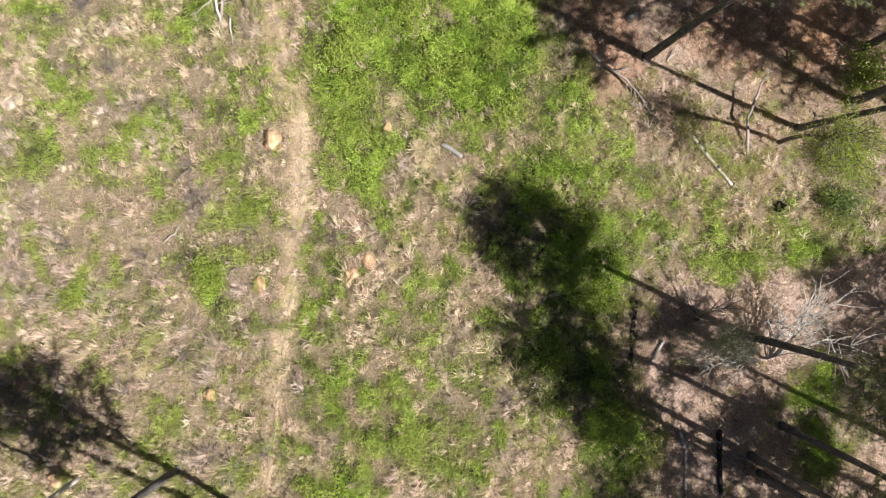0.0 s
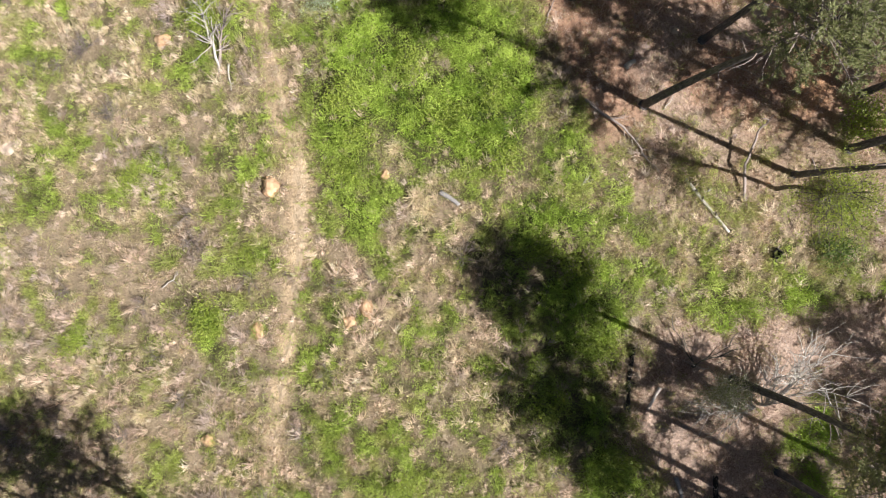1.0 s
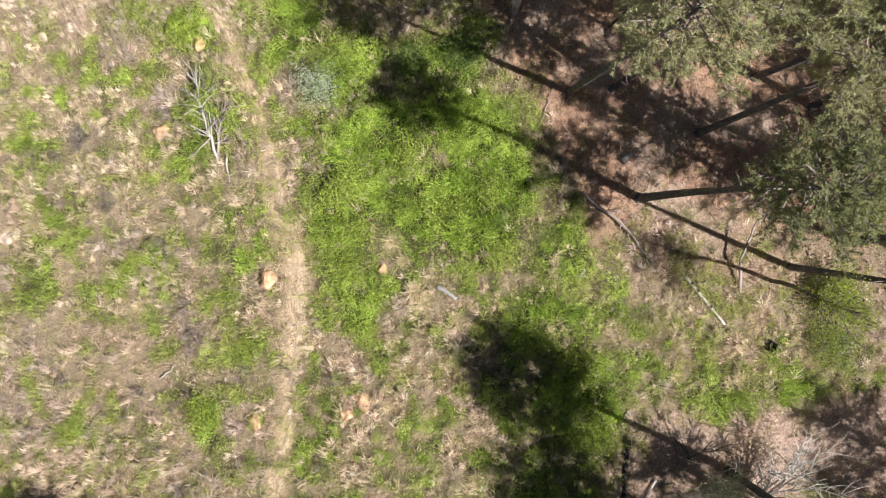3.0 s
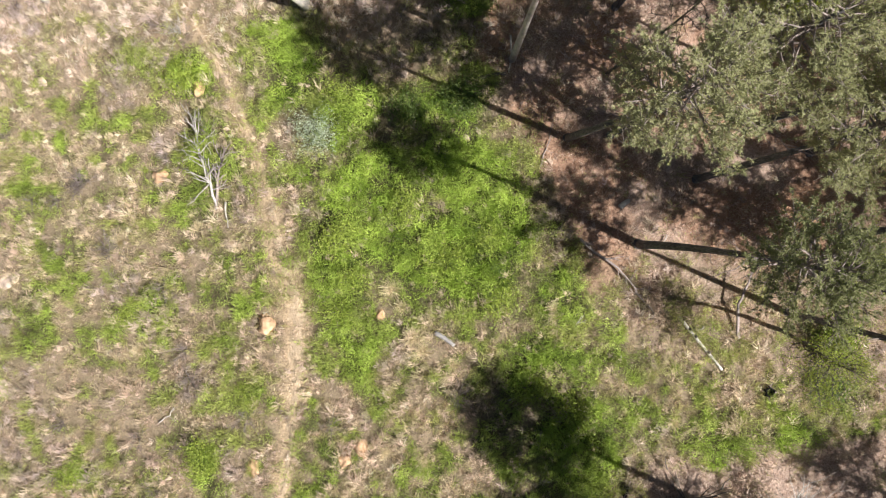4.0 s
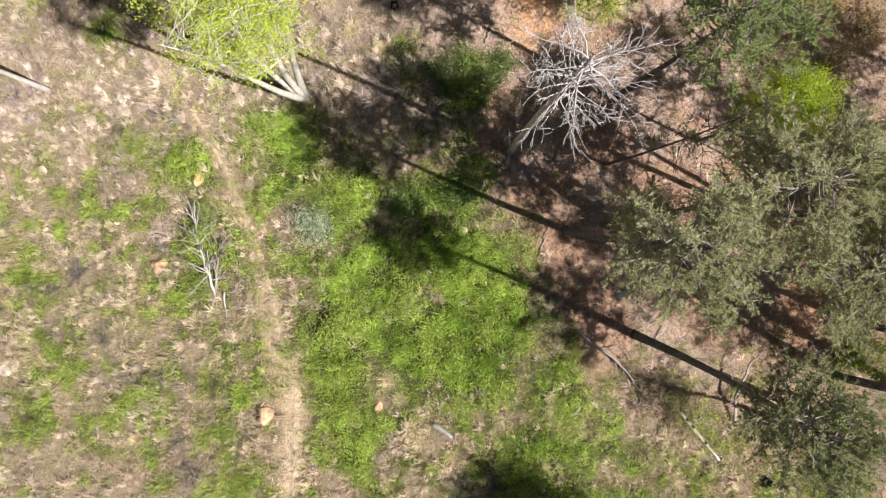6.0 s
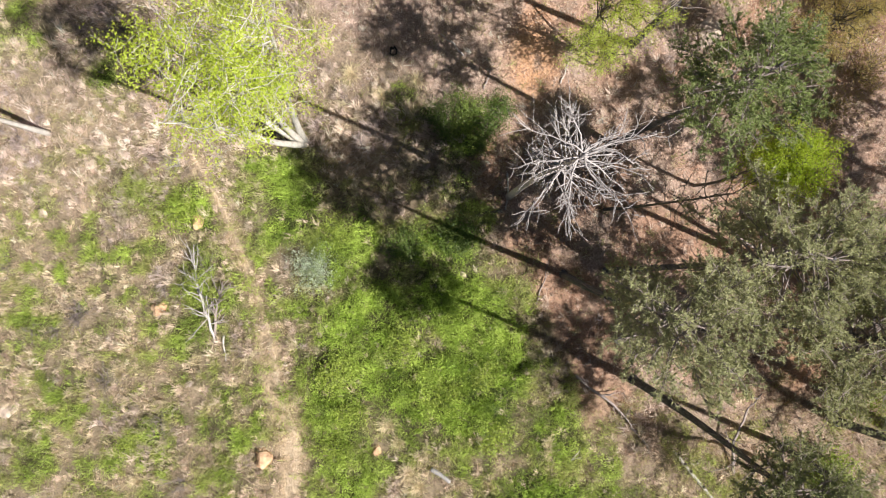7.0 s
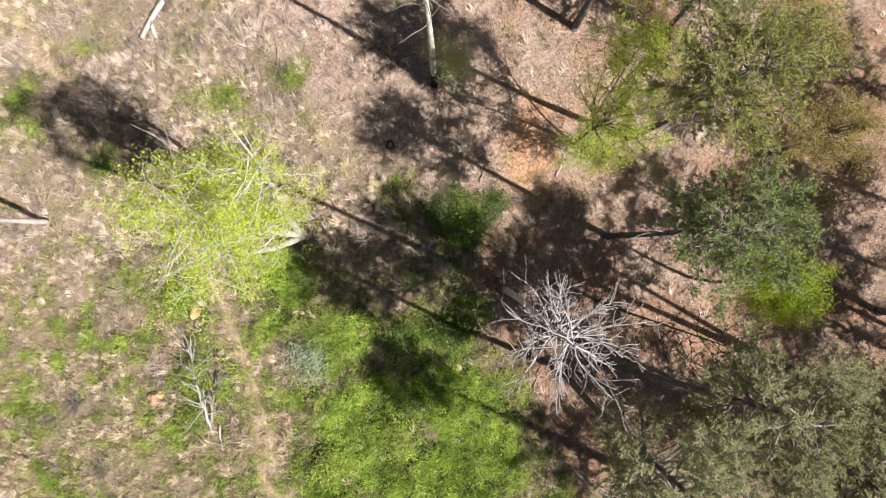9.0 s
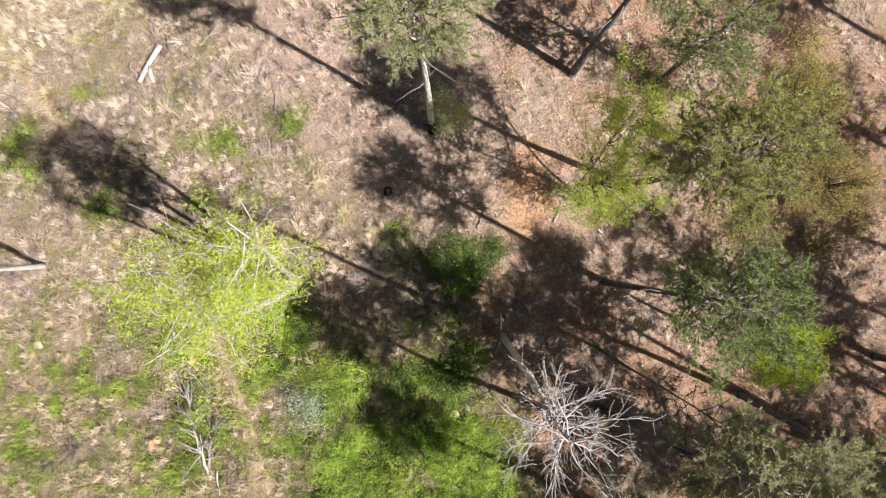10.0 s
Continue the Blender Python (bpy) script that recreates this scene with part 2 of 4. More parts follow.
def leaves(p, nrm, size, r, slim=0.6):
    """Small four-cornered leaves about a normal."""
    n = len(p)
    a = unit(np.cross(nrm, unit(r.normal(size=(n, 3)))))
    b = np.cross(nrm, a)
    s = size[:, None]
    fold = nrm * s * 0.12
    return np.stack([p - a * s * 0.5, p + b * s * slim * 0.5 + fold, p + a * s * 0.5, p - b * s * slim * 0.5 + fold], 1).reshape(-1, 3)


class Wood:
    """Gathers tapered round limbs into one mesh."""

    def __init__(self):
        self.v, self.f, self.n = [], [], 0

    def limb(self, pts, r0, r1, k=6, power=1.0):
        pts = np.asarray(pts, float)
        m = len(pts)
        tan = unit(np.gradient(pts, axis=0))
        ref = np.array([0.31, 0.17, 0.93]) if abs(tan[0, 2]) < 0.8 else np.array([0.9, 0.3, 0.1])
        a = unit(np.cross(tan, ref))
        b = np.cross(tan, a)
        rad = r0 + (r1 - r0) * np.linspace(0, 1, m) ** power
        th = np.arange(k) * 2 * math.pi / k
        ring = pts[:, None] + rad[:, None, None] * (a[:, None] * np.cos(th)[None, :, None] + b[:, None] * np.sin(th)[None, :, None])
        self.v.append(ring.reshape(-1, 3))
        o = self.n
        for i in range(m - 1):
            for j in range(k):
                j2 = (j + 1) % k
                self.f.append((o + i * k + j, o + i * k + j2, o + (i + 1) * k + j2, o + (i + 1) * k + j))
        self.f.append(tuple(o + j for j in reversed(range(k))))
        self.f.append(tuple(o + (m - 1) * k + j for j in range(k)))
        self.n += m * k

    def mesh(self, name, mat, parent=None):
        me = bpy.data.meshes.new(name)
        me.from_pydata(np.concatenate(self.v).tolist(), [], self.f)
        me.polygons.foreach_set("use_smooth", [True] * len(me.polygons))
        me.materials.append(mat)
        ob = new(name, me)
        ob.parent = parent
        return ob


def crooked(start, way, length, r, n=5, wander=0.12, lift=0.0):
    pts = [np.array(start, float)]
    d = unit(np.array(way, float))
    for _ in range(n):
        d = unit(d + r.normal(size=3) * wander + np.array([0, 0, lift]))
        pts.append(pts[-1] + d * length / n)
    return np.array(pts)


def at_ground(x, y, sink=0.0):
    return Vector((x, y, float(gz(x, y)) - sink))


# ---- ground ----
def make_ground():
    far = np.array([45, 60, 90, 150, 300, 700, 1800.0])
    xs = np.concatenate([-far[::-1], np.arange(-38, 38.01, 0.34), far])
    ys = np.concatenate([12 - far[::-1], np.arange(-26, 50.01, 0.34), 12 + far])
    gx, gy = np.meshgrid(xs, ys)
    x, y = gx.ravel(), gy.ravel()
    lush, litter, wear, clay = zones(x, y)
    z = gz(x, y) - 0.06 * wear
    # soil under lush growth near-black: shade between the plants put into its colour
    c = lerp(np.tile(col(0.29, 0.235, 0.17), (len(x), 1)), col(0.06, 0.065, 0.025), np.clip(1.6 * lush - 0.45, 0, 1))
    c = c + (litter_tone(x, y) - c) * (litter * (1 - 0.6 * lush))[:, None]
    c = lerp(c, DIRT, wear)
    c = lerp(c, CLAYC, clay)
    nx, ny = len(xs), len(ys)
    i = (np.arange(ny - 1)[:, None] * nx + np.arange(nx - 1)[None]).ravel()
    me = bpy.data.meshes.new("ground")
    me.vertices.add(len(x))
    me.vertices.foreach_set("co", np.stack([x, y, z], 1).astype(np.float32).ravel())
    loops = np.stack([i, i + 1, i + nx + 1, i + nx], 1).astype(np.int32)
    me.loops.add(loops.size)
    me.loops.foreach_set("vertex_index", loops.ravel())
    me.polygons.add(len(loops))
    me.polygons.foreach_set("loop_start", np.arange(0, loops.size, 4, dtype=np.int32))
    me.polygons.foreach_set("use_smooth", np.ones(len(loops), bool))
    at = me.attributes.new("tone", "FLOAT_COLOR", "POINT")
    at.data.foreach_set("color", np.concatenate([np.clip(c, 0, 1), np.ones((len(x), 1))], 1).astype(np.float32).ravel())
    me.update(calc_edges=True)
    me.materials.append(SOIL)
    return tagged(new("ground", me), "rough clearing of dry soil with grass, pine litter and clay", "ground", kind="structure")


make_ground()

AREA = (-26.5, 26.5, -15.5, 41.0)


def scatter(n, r):
    return r.uniform(AREA[0], AREA[1], n), r.uniform(AREA[2], AREA[3], n)


def sliver(p, d, length, width, r):
    """Thin three-cornered pieces from p along d."""
    side = unit(np.cross(d, r.normal(size=p.shape))) * (width * 0.5)[:, None]
    return np.stack([p - side, p + side, p + d * length[:, None]], 1).reshape(-1, 3)


def leaflets(p, nrm, size, r):
    """Small three-cornered leaves about a normal."""
    a = unit(np.cross(nrm, r.normal(size=p.shape)))
    b = np.cross(nrm, a)
    q = size[:, None]
    return np.stack([p - a * q * 0.5 + b * q * 0.1, p + a * q * 0.1 + b * q * 0.38, p + a * q * 0.55 - b * q * 0.3], 1).reshape(-1, 3)


def dry_tone(x, y, r):
    n = len(x)
    grey = sstep(0.5, 0.64, fbm(x, y, 2.6, 51))
    c = lerp(np.tile(STRAW, (n, 1)), PINKSTRAW, np.clip(vnoise(x, y, 4, 53) * 0.7 + r.random(n) * 0.5, 0, 1))
    c = lerp(c, col(0.84, 0.67, 0.57), sstep(15, 23, y) * 0.75)
    return lerp(c, GREYTWIG, grey * r.uniform(0.2, 0.9, n))


def mounds(x, y):
    """Where the green growth stands high, 0..1."""
    return sstep(0.34, 0.66, 0.6 * fbm(x, y, 1.5, 131) + 0.4 * vnoise(x, y, 0.6, 133))


def ground_cover():
    r = np.random.default_rng(11)
    # tufts of dry bent grass, in drifts
    x, y = scatter(46000, r)
    lush, litter, wear, clay = zones(x, y)
    drift = sstep(0.34, 0.62, 0.6 * fbm(x, y, 2.2, 31) + 0.4 * vnoise(x, y, 0.6, 35))
    keep = r.random(len(x)) < (1.0 - 0.85 * lush) * (1 - 0.85 * litter * (x > -2)) * (1 - 0.97 * wear) * (1 - clay) * (0.1 + 0.9 * drift)
    x, y, lush, litter, drift = x[keep], y[keep], lush[keep], litter[keep], drift[keep]
    m, k = len(x), 18
    size = r.uniform(0.22, 0.48, m) * (0.6 + 0.7 * drift) * np.where(r.random(m) < 0.14 + 0.2 * sstep(20, 26, y) + 0.16 * (1 - sstep(-4, 4, y)), 1.75, 1.0)
    combed = 2.3 + 2.2 * (vnoise(x, y, 3.0, 33) - 0.5) + r.normal(0, 0.7, m)
    tc = dry_tone(x, y, r) * (r.uniform(0.38, 1.2, m) + 0.4 * (vnoise(x, y, 0.5, 37) - 0.35))[:, None]
    tc = lerp(tc, OLIVE, 0.8 * r.random(m) * sstep(0.3, 0.8, lush + 0.35 * r.random(m)))
    n = m * k
    P = np.repeat(np.stack([x, y, gz(x, y) - 0.02], 1), k, 0) + np.concatenate([r.normal(0, 0.06, (n, 2)), np.zeros((n, 1))], 1)
    az = np.repeat(combed, k) + r.normal(0, 0.55, n)
    L = np.repeat(size, k) * r.uniform(0.55, 1.2, n)
    v = blades(P, L, r.uniform(0.016, 0.03, n), np.abs(r.normal(0.5, 0.28, n)), az, r.uniform(0.2, 1.1, n), r)
    tagged(soup("dry_grass", v, 4, GRASS, np.repeat(tc, k, 0) * r.uniform(0.8, 1.2, (n, 1))), "bleached straw-coloured tufts of bent dry grass", "dry grass", kind="stuff")
    # short mixed grass between the tufts
    x, y = scatter(1150000, r)
    lush, litter, wear, clay = zones(x, y)
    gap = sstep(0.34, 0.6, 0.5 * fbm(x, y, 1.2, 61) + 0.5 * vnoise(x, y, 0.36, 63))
    keep = r.random(len(x)) < (1 - 0.62 * litter * (1 - lush)) * (1 - 0.88 * wear) * (1 - 0.95 * clay) * (0.12 + 0.88 * gap) * (1 - 0.7 * lush * (1 - mounds(x, y)))
    x, y, lush, litter, gap = x[keep], y[keep], lush[keep], litter[keep], gap[keep]
    n = len(x)
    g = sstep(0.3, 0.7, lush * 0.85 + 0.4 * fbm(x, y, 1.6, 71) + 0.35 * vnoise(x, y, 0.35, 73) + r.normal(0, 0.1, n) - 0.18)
    # blades in the thin gaps get a darker tone, imitating shade among the tufts
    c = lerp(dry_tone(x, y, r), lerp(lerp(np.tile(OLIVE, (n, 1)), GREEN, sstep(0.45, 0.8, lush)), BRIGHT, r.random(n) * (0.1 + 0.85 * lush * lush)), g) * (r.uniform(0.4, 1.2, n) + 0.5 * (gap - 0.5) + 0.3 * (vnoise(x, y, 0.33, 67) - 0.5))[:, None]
    lean, az = np.abs(r.normal(0.65, 0.4, n)), r.uniform(0, 6.28, n)
    d = np.stack([np.sin(lean) * np.cos(az), np.sin(lean) * np.sin(az), np.cos(lean)], 1)
    v = sliver(np.stack([x, y, gz(x, y) - 0.02], 1), d, r.uniform(0.12, 0.38, n) * (0.45 + 0.8 * gap) * (1 + 0.7 * lush), r.uniform(0.014, 0.032, n), r)
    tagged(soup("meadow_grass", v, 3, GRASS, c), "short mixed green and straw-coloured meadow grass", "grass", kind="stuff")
    # tufts of fresh grass and feathery weeds
    x, y = scatter(60000, r)
    lush, litter, wear, clay = zones(x, y)
    mound = mounds(x, y)
    patch = sstep(0.42, 0.95, lush + 0.75 * (mound - 0.55))
    keep = r.random(len(x)) < patch * (1 - 0.6 * litter * (1 - lush)) * (1 - 0.97 * wear) * (1 - clay)
    x, y, lush, mound = x[keep], y[keep], lush[keep], mound[keep]
    m, k = len(x), 13
    size = r.uniform(0.2, 0.46, m) * (0.35 + 1.7 * mound * (0.4 + 0.6 * lush))
    tint = np.clip(0.5 + 2.4 * (fbm(x, y, 1.9, 135) - 0.48) + r.normal(0, 0.2, m), 0, 1)
    tc = lerp(lerp(lerp(np.tile(OLIVE, (m, 1)), FRESH, np.clip(0.2 + lush, 0, 1)), GREEN, sstep(0.5, 0.85, lush)), BRIGHT, tint * (0.08 + 0.9 * lush * lush)) * r.uniform(0.6, 1.15, (m, 1))
    n = m * k
    P = np.repeat(np.stack([x, y, gz(x, y) - 0.02], 1), k, 0) + np.concatenate([r.normal(0, 0.09, (n, 2)), np.zeros((n, 1))], 1)
    v = blades(P, np.repeat(size, k) * r.uniform(0.6, 1.25, n), r.uniform(0.016, 0.034, n), np.abs(r.normal(0.5, 0.3, n)), r.uniform(0, 6.28, n), r.uniform(0.2, 1.0, n), r)
    tagged(soup("fresh_grass", v, 4, GRASS, np.repeat(tc, k, 0) * r.uniform(0.85, 1.15, (n, 1))), "fresh yellow-green grass tufts and feathery weeds", "fresh grass", kind="stuff")
    # leafy brambles and weeds: rounded clumps with dark gaps between
    x, y = scatter(32000, r)
    lush, litter, wear, clay = zones(x, y)
    keep = r.random(len(x)) < 0.72 * (1 - 0.7 * litter) * np.clip(0.05 + 1.1 * sstep(0.3, 0.9, lush + 0.7 * (fbm(x, y, 1.6, 81) - 0.5)), 0, 1) * (1 - wear) * (1 - clay)
    x, y, lush = x[keep], y[keep], lush[keep]
    m = len(x)
    mound = mounds(x, y)
    rad = r.uniform(0.11, 0.33, m) * (0.7 + 0.6 * lush) * np.where(r.random(m) < 0.1, 1.6, 1.0)
    high = rad * r.uniform(0.8, 2.2, m) * (0.6 + 1.7 * mound)
    per = np.maximum((520 * rad * rad * (0.75 + 0.5 * r.random(m))).astype(int), 5)
    tint = np.clip(0.44 + 2.4 * (fbm(x, y, 1.9, 135) - 0.48) + r.normal(0, 0.25, m), 0, 1)
    shade = r.uniform(0.55, 1.25, m)
    k = np.repeat(np.arange(m), per)
    n = len(k)
    az, up = r.uniform(0, 6.28, n), np.sqrt(r.random(n))
    flat = np.sqrt(1 - up * up)
    out = np.stack([flat * np.cos(az), flat * np.sin(az), up], 1)
    P = np.stack([x, y, gz(x, y)], 1)[k] + out * np.stack([rad, rad, high], 1)[k] * r.uniform(0.8, 1.12, (n, 1))
    hue = np.clip(tint[k] + r.normal(0, 0.12, n), 0, 1)
    dry = np.clip(1.3 - 1.5 * lush[k], 0, 0.75)
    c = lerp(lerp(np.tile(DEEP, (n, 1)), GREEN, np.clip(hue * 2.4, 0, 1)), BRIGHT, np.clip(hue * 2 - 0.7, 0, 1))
    c = lerp(c, OLIVE, dry) * (shade[k] * r.uniform(0.85, 1.15, n))[:, None]
    v1 = leaflets(P, unit(out + r.normal(size=(n, 3)) * 0.45), r.uniform(0.04, 0.09, n), r)
    c1 = c
    # and a low scatter between them, darkest where low: shade put into its green
    x, y = scatter(700000, r)
    lush, litter, wear, clay = zones(x, y)
    clump = 0.5 * fbm(x, y, 1.8, 81) + 0.5 * vnoise(x, y, 0.5, 83)
    keep = r.random(len(x)) < sstep(0.4, 0.95, lush * 0.75 + 1.6 * (clump - 0.45)) * (1 - wear) * (1 - clay) * (0.35 + 0.65 * mounds(x, y))
    x, y, lush, clump = x[keep], y[keep], lush[keep], clump[keep]
    n = len(x)
    h = (0.03 + 0.3 * sstep(0.4, 0.7, clump)) * r.random(n)
    nrm = unit(r.normal(size=(n, 3)) * 0.7 + np.array([0.25, -0.12, 0.8]))
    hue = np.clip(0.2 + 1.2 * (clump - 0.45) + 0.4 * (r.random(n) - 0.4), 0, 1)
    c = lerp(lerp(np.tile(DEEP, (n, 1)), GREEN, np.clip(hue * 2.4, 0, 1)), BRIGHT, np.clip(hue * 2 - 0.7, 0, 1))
    c = lerp(c, OLIVE, np.clip(1.25 - 1.5 * lush, 0, 0.85)) * r.uniform(0.75, 1.2, (n, 1))
    v = leaflets(np.stack([x, y, gz(x, y) + h], 1), nrm, r.uniform(0.04, 0.095, n), r)
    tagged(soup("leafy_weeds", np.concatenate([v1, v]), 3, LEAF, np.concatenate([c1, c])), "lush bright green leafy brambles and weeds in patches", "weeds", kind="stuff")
    # pine straw and fallen leaves
    x, y = scatter(520000, r)
    lush, litter, wear, clay = zones(x, y)
    keep = r.random(len(x)) < np.clip(litter * 0.85 + 0.08 + 0.2 * wear, 0, 1) * (1 - 0.85 * clay)
    x, y, wear = x[keep], y[keep], wear[keep]
    n = len(x)
    d = unit(r.normal(size=(n, 3)) * [1, 1, 0.18] + [0, 0, 0.05])
    t = fbm(x, y, 1.3, 101)
    c = lerp(lerp(litter_tone(x, y) * 1.15, col(0.22, 0.13, 0.09), sstep(0.42, 0.68, t) * 0.85), col(0.62, 0.5, 0.42), (r.random(n) < 0.12) * 1.0)
    c = lerp(c, STRAW, wear * 0.7) * r.uniform(0.7, 1.2, (n, 1))
    v = sliver(np.stack([x, y, gz(x, y) + r.uniform(0.0, 0.05, n)], 1), d, r.uniform(0.1, 0.26, n), r.uniform(0.016, 0.04, n), r)
    tagged(soup("leaf_litter", v, 3, LITTER, c), "pinkish brown pine straw and fallen leaves on the forest floor", "leaf litter", kind="stuff")


def make_trail():
    r = np.random.default_rng(5)
    ys = np.arange(-26, 33, 0.2)
    xc = trail_x(ys) + 0.5 * (fbm(ys, ys * 0.3, 3.5, 7) - 0.5)
    W = 9
    rows = []
    for i in range(W):
        s = (i / (W - 1) - 0.5) * 2
        half = (0.26 + 0.5 * (fbm(ys * 2, ys + 9.0 * np.sign(s), 1.4, 13) - 0.4)) * trail_width(ys) ** 1.4
        x = xc + s * half
        rut = 0.035 * np.exp(-((abs(s) - 0.5) / 0.25) ** 2)
        rows.append(np.stack([x, ys, gz(x, ys) - 0.02 - rut - 0.06 * s * s + 0.02 * vnoise(x, ys, 0.4, 3)], 1))
    v = np.stack(rows, 1).reshape(-1, 3)
    f = [(i * W + j, i * W + j + 1, (i + 1) * W + j + 1, (i + 1) * W + j) for i in range(len(ys) - 1) for j in range(W - 1)]
    me = bpy.data.meshes.new("trail")
    me.from_pydata(v.tolist(), [], f)
    me.polygons.foreach_set("use_smooth", [True] * len(f))
    me.materials.append(streaked("trodden_earth", [(0.25, (0.34, 0.25, 0.17)), (0.5, (0.57, 0.45, 0.32)), (0.8, (0.72, 0.59, 0.45))], 5.0, (2, 1.0, 1), 0.95, 0.9, 0.06))
    tagged(new("trail", me), "narrow trodden tan dirt footpath through the grass", "path", kind="structure")


# ---- trees ----
def tree_root(name, x, y, label, category="tree", group=""):
    e = new(name)
    e.location = at_ground(x, y)
    return tagged(e, label, category, group)


def needle_tufts(centres, outs, r, count, length, width, hue):
    n = len(centres) * count
    c = np.repeat(centres, count, 0)
    d = unit(np.repeat(outs, count, 0) * 0.7 + r.normal(size=(n, 3)) * 0.75 + np.array([0, 0, 0.25]))
    L = (length * r.uniform(0.7, 1.2, n))[:, None]
    s = unit(np.cross(d, r.normal(size=(n, 3)))) * (width * r.uniform(0.7, 1.3, n))[:, None]
    v = np.stack([c - s, c + s, c + d * L], 1).reshape(-1, 3)
    t = np.clip(np.repeat(r.random(len(centres)), count) * 0.45 + 0.4 * r.random(n) + hue - 0.42, 0, 1)
    tone = lerp(lerp(np.tile(col(0.15, 0.17, 0.075), (n, 1)), col(0.3, 0.31, 0.145), np.clip(t * 2, 0, 1)), col(0.47, 0.45, 0.26), np.clip(t * 2 - 1, 0, 1))
    return v, tone * np.array([1.0, 1.04, 0.99])


def pine(x, y, height, crown_r, crown_z, lean=(0, 0), girth=0.23, seed=1, hue=0.5, bark=None, dens=1.0, label="", name="pine_tree", warm=None):
    r = np.random.default_rng(seed)
    root = tree_root(name, x, y, label or "tall pine with charred dark trunk and olive-green needle crown", "pine tree", "pines at the forest edge")
    u = np.linspace(0, 1, 9)
    bow = 0.12 * np.sin(u * math.pi)[:, None] * r.normal(size=2)
    tr = np.concatenate([u[:, None] * np.array(lean) + bow, (u * height)[:, None]], 1)
    tr[0, 2] = -0.3
    w = Wood()
    w.limb(tr, girth, 0.05, 10, 0.9)
    foot = Wood() if bark else w
    foot.limb(np.array([[0, 0, -0.3], [0, 0, 0.35]]) + tr[0] * [1, 1, 0], girth * 1.35, girth * 1.02, 10)
    w.mesh("trunk", bark or BARK_PINE, root)
    if bark:
        low = tr[0] + (tr[1] - tr[0]) * np.linspace(0.15, 0.8, 5)[:, None]
        foot.limb(low, girth * 1.05, girth * 1.0, 12)
        tagged(foot.mesh("charred_foot", CHARRED, root), "fire-blackened bark")

    def stem(z):
        return np.array([np.interp(z, tr[:, 2], tr[:, i]) for i in range(3)])
    cen, out = [], []
    nl = int(46 * dens)
    for i in range(nl):
        q = (i + r.random()) / nl
        z = crown_z + (height - crown_z) * q ** 0.85
        reach = crown_r * (0.35 + 0.65 * min(1, q * 3.0)) * (1 - q ** 3) ** 0.6 * r.uniform(0.7, 1.12) + 0.25
        a = i * 2.4 + r.normal(0, 0.35)
        up = 0.1 + 0.55 * q
        pts = crooked(stem(z), (math.cos(a), math.sin(a), up), reach, r, 5, 0.13, 0.05)
        br = Wood()
        br.limb(pts, 0.05 * (1 - 0.5 * q) + 0.01, 0.012, 4)
        for s in range(int(8 + 6 * reach)):
            f = r.uniform(0.35, 1.0)
            p = np.array([np.interp(f * 5, range(6), pts[:, j]) for j in range(3)])
            d = unit(unit(pts[-1] - pts[0]) * 0.6 + r.normal(size=3) * [0.7, 0.7, 0.3] + [0, 0, 0.2])
            tw = p + d * r.uniform(0.3, 0.75)
            br.limb(np.array([p, tw]), 0.013, 0.007, 3)
            for g in (0.45, 0.75, 1.0):
                cen.append(p + (tw - p) * g)
                out.append(d)
        br.mesh("branch", TWIG, root)
    for i in range(14):
        z = crown_z * r.uniform(0.6, 1.08)
        a = r.uniform(0, 6.28)
        pts = crooked(stem(z), (math.cos(a), math.sin(a), 0.1), r.uniform(0.5, 1.9), r, 4, 0.2)
        br = Wood()
        br.limb(pts, 0.03, 0.008, 4)
        br.mesh("branch", TWIG, root)
    v, tone = needle_tufts(np.array(cen), np.array(out), r, 19, 0.15, 0.0105, hue)
    if warm is not None:
        tone = tone * np.array(warm)
    soup("crown", v, 3, NEEDLE, tone, root)
    return root


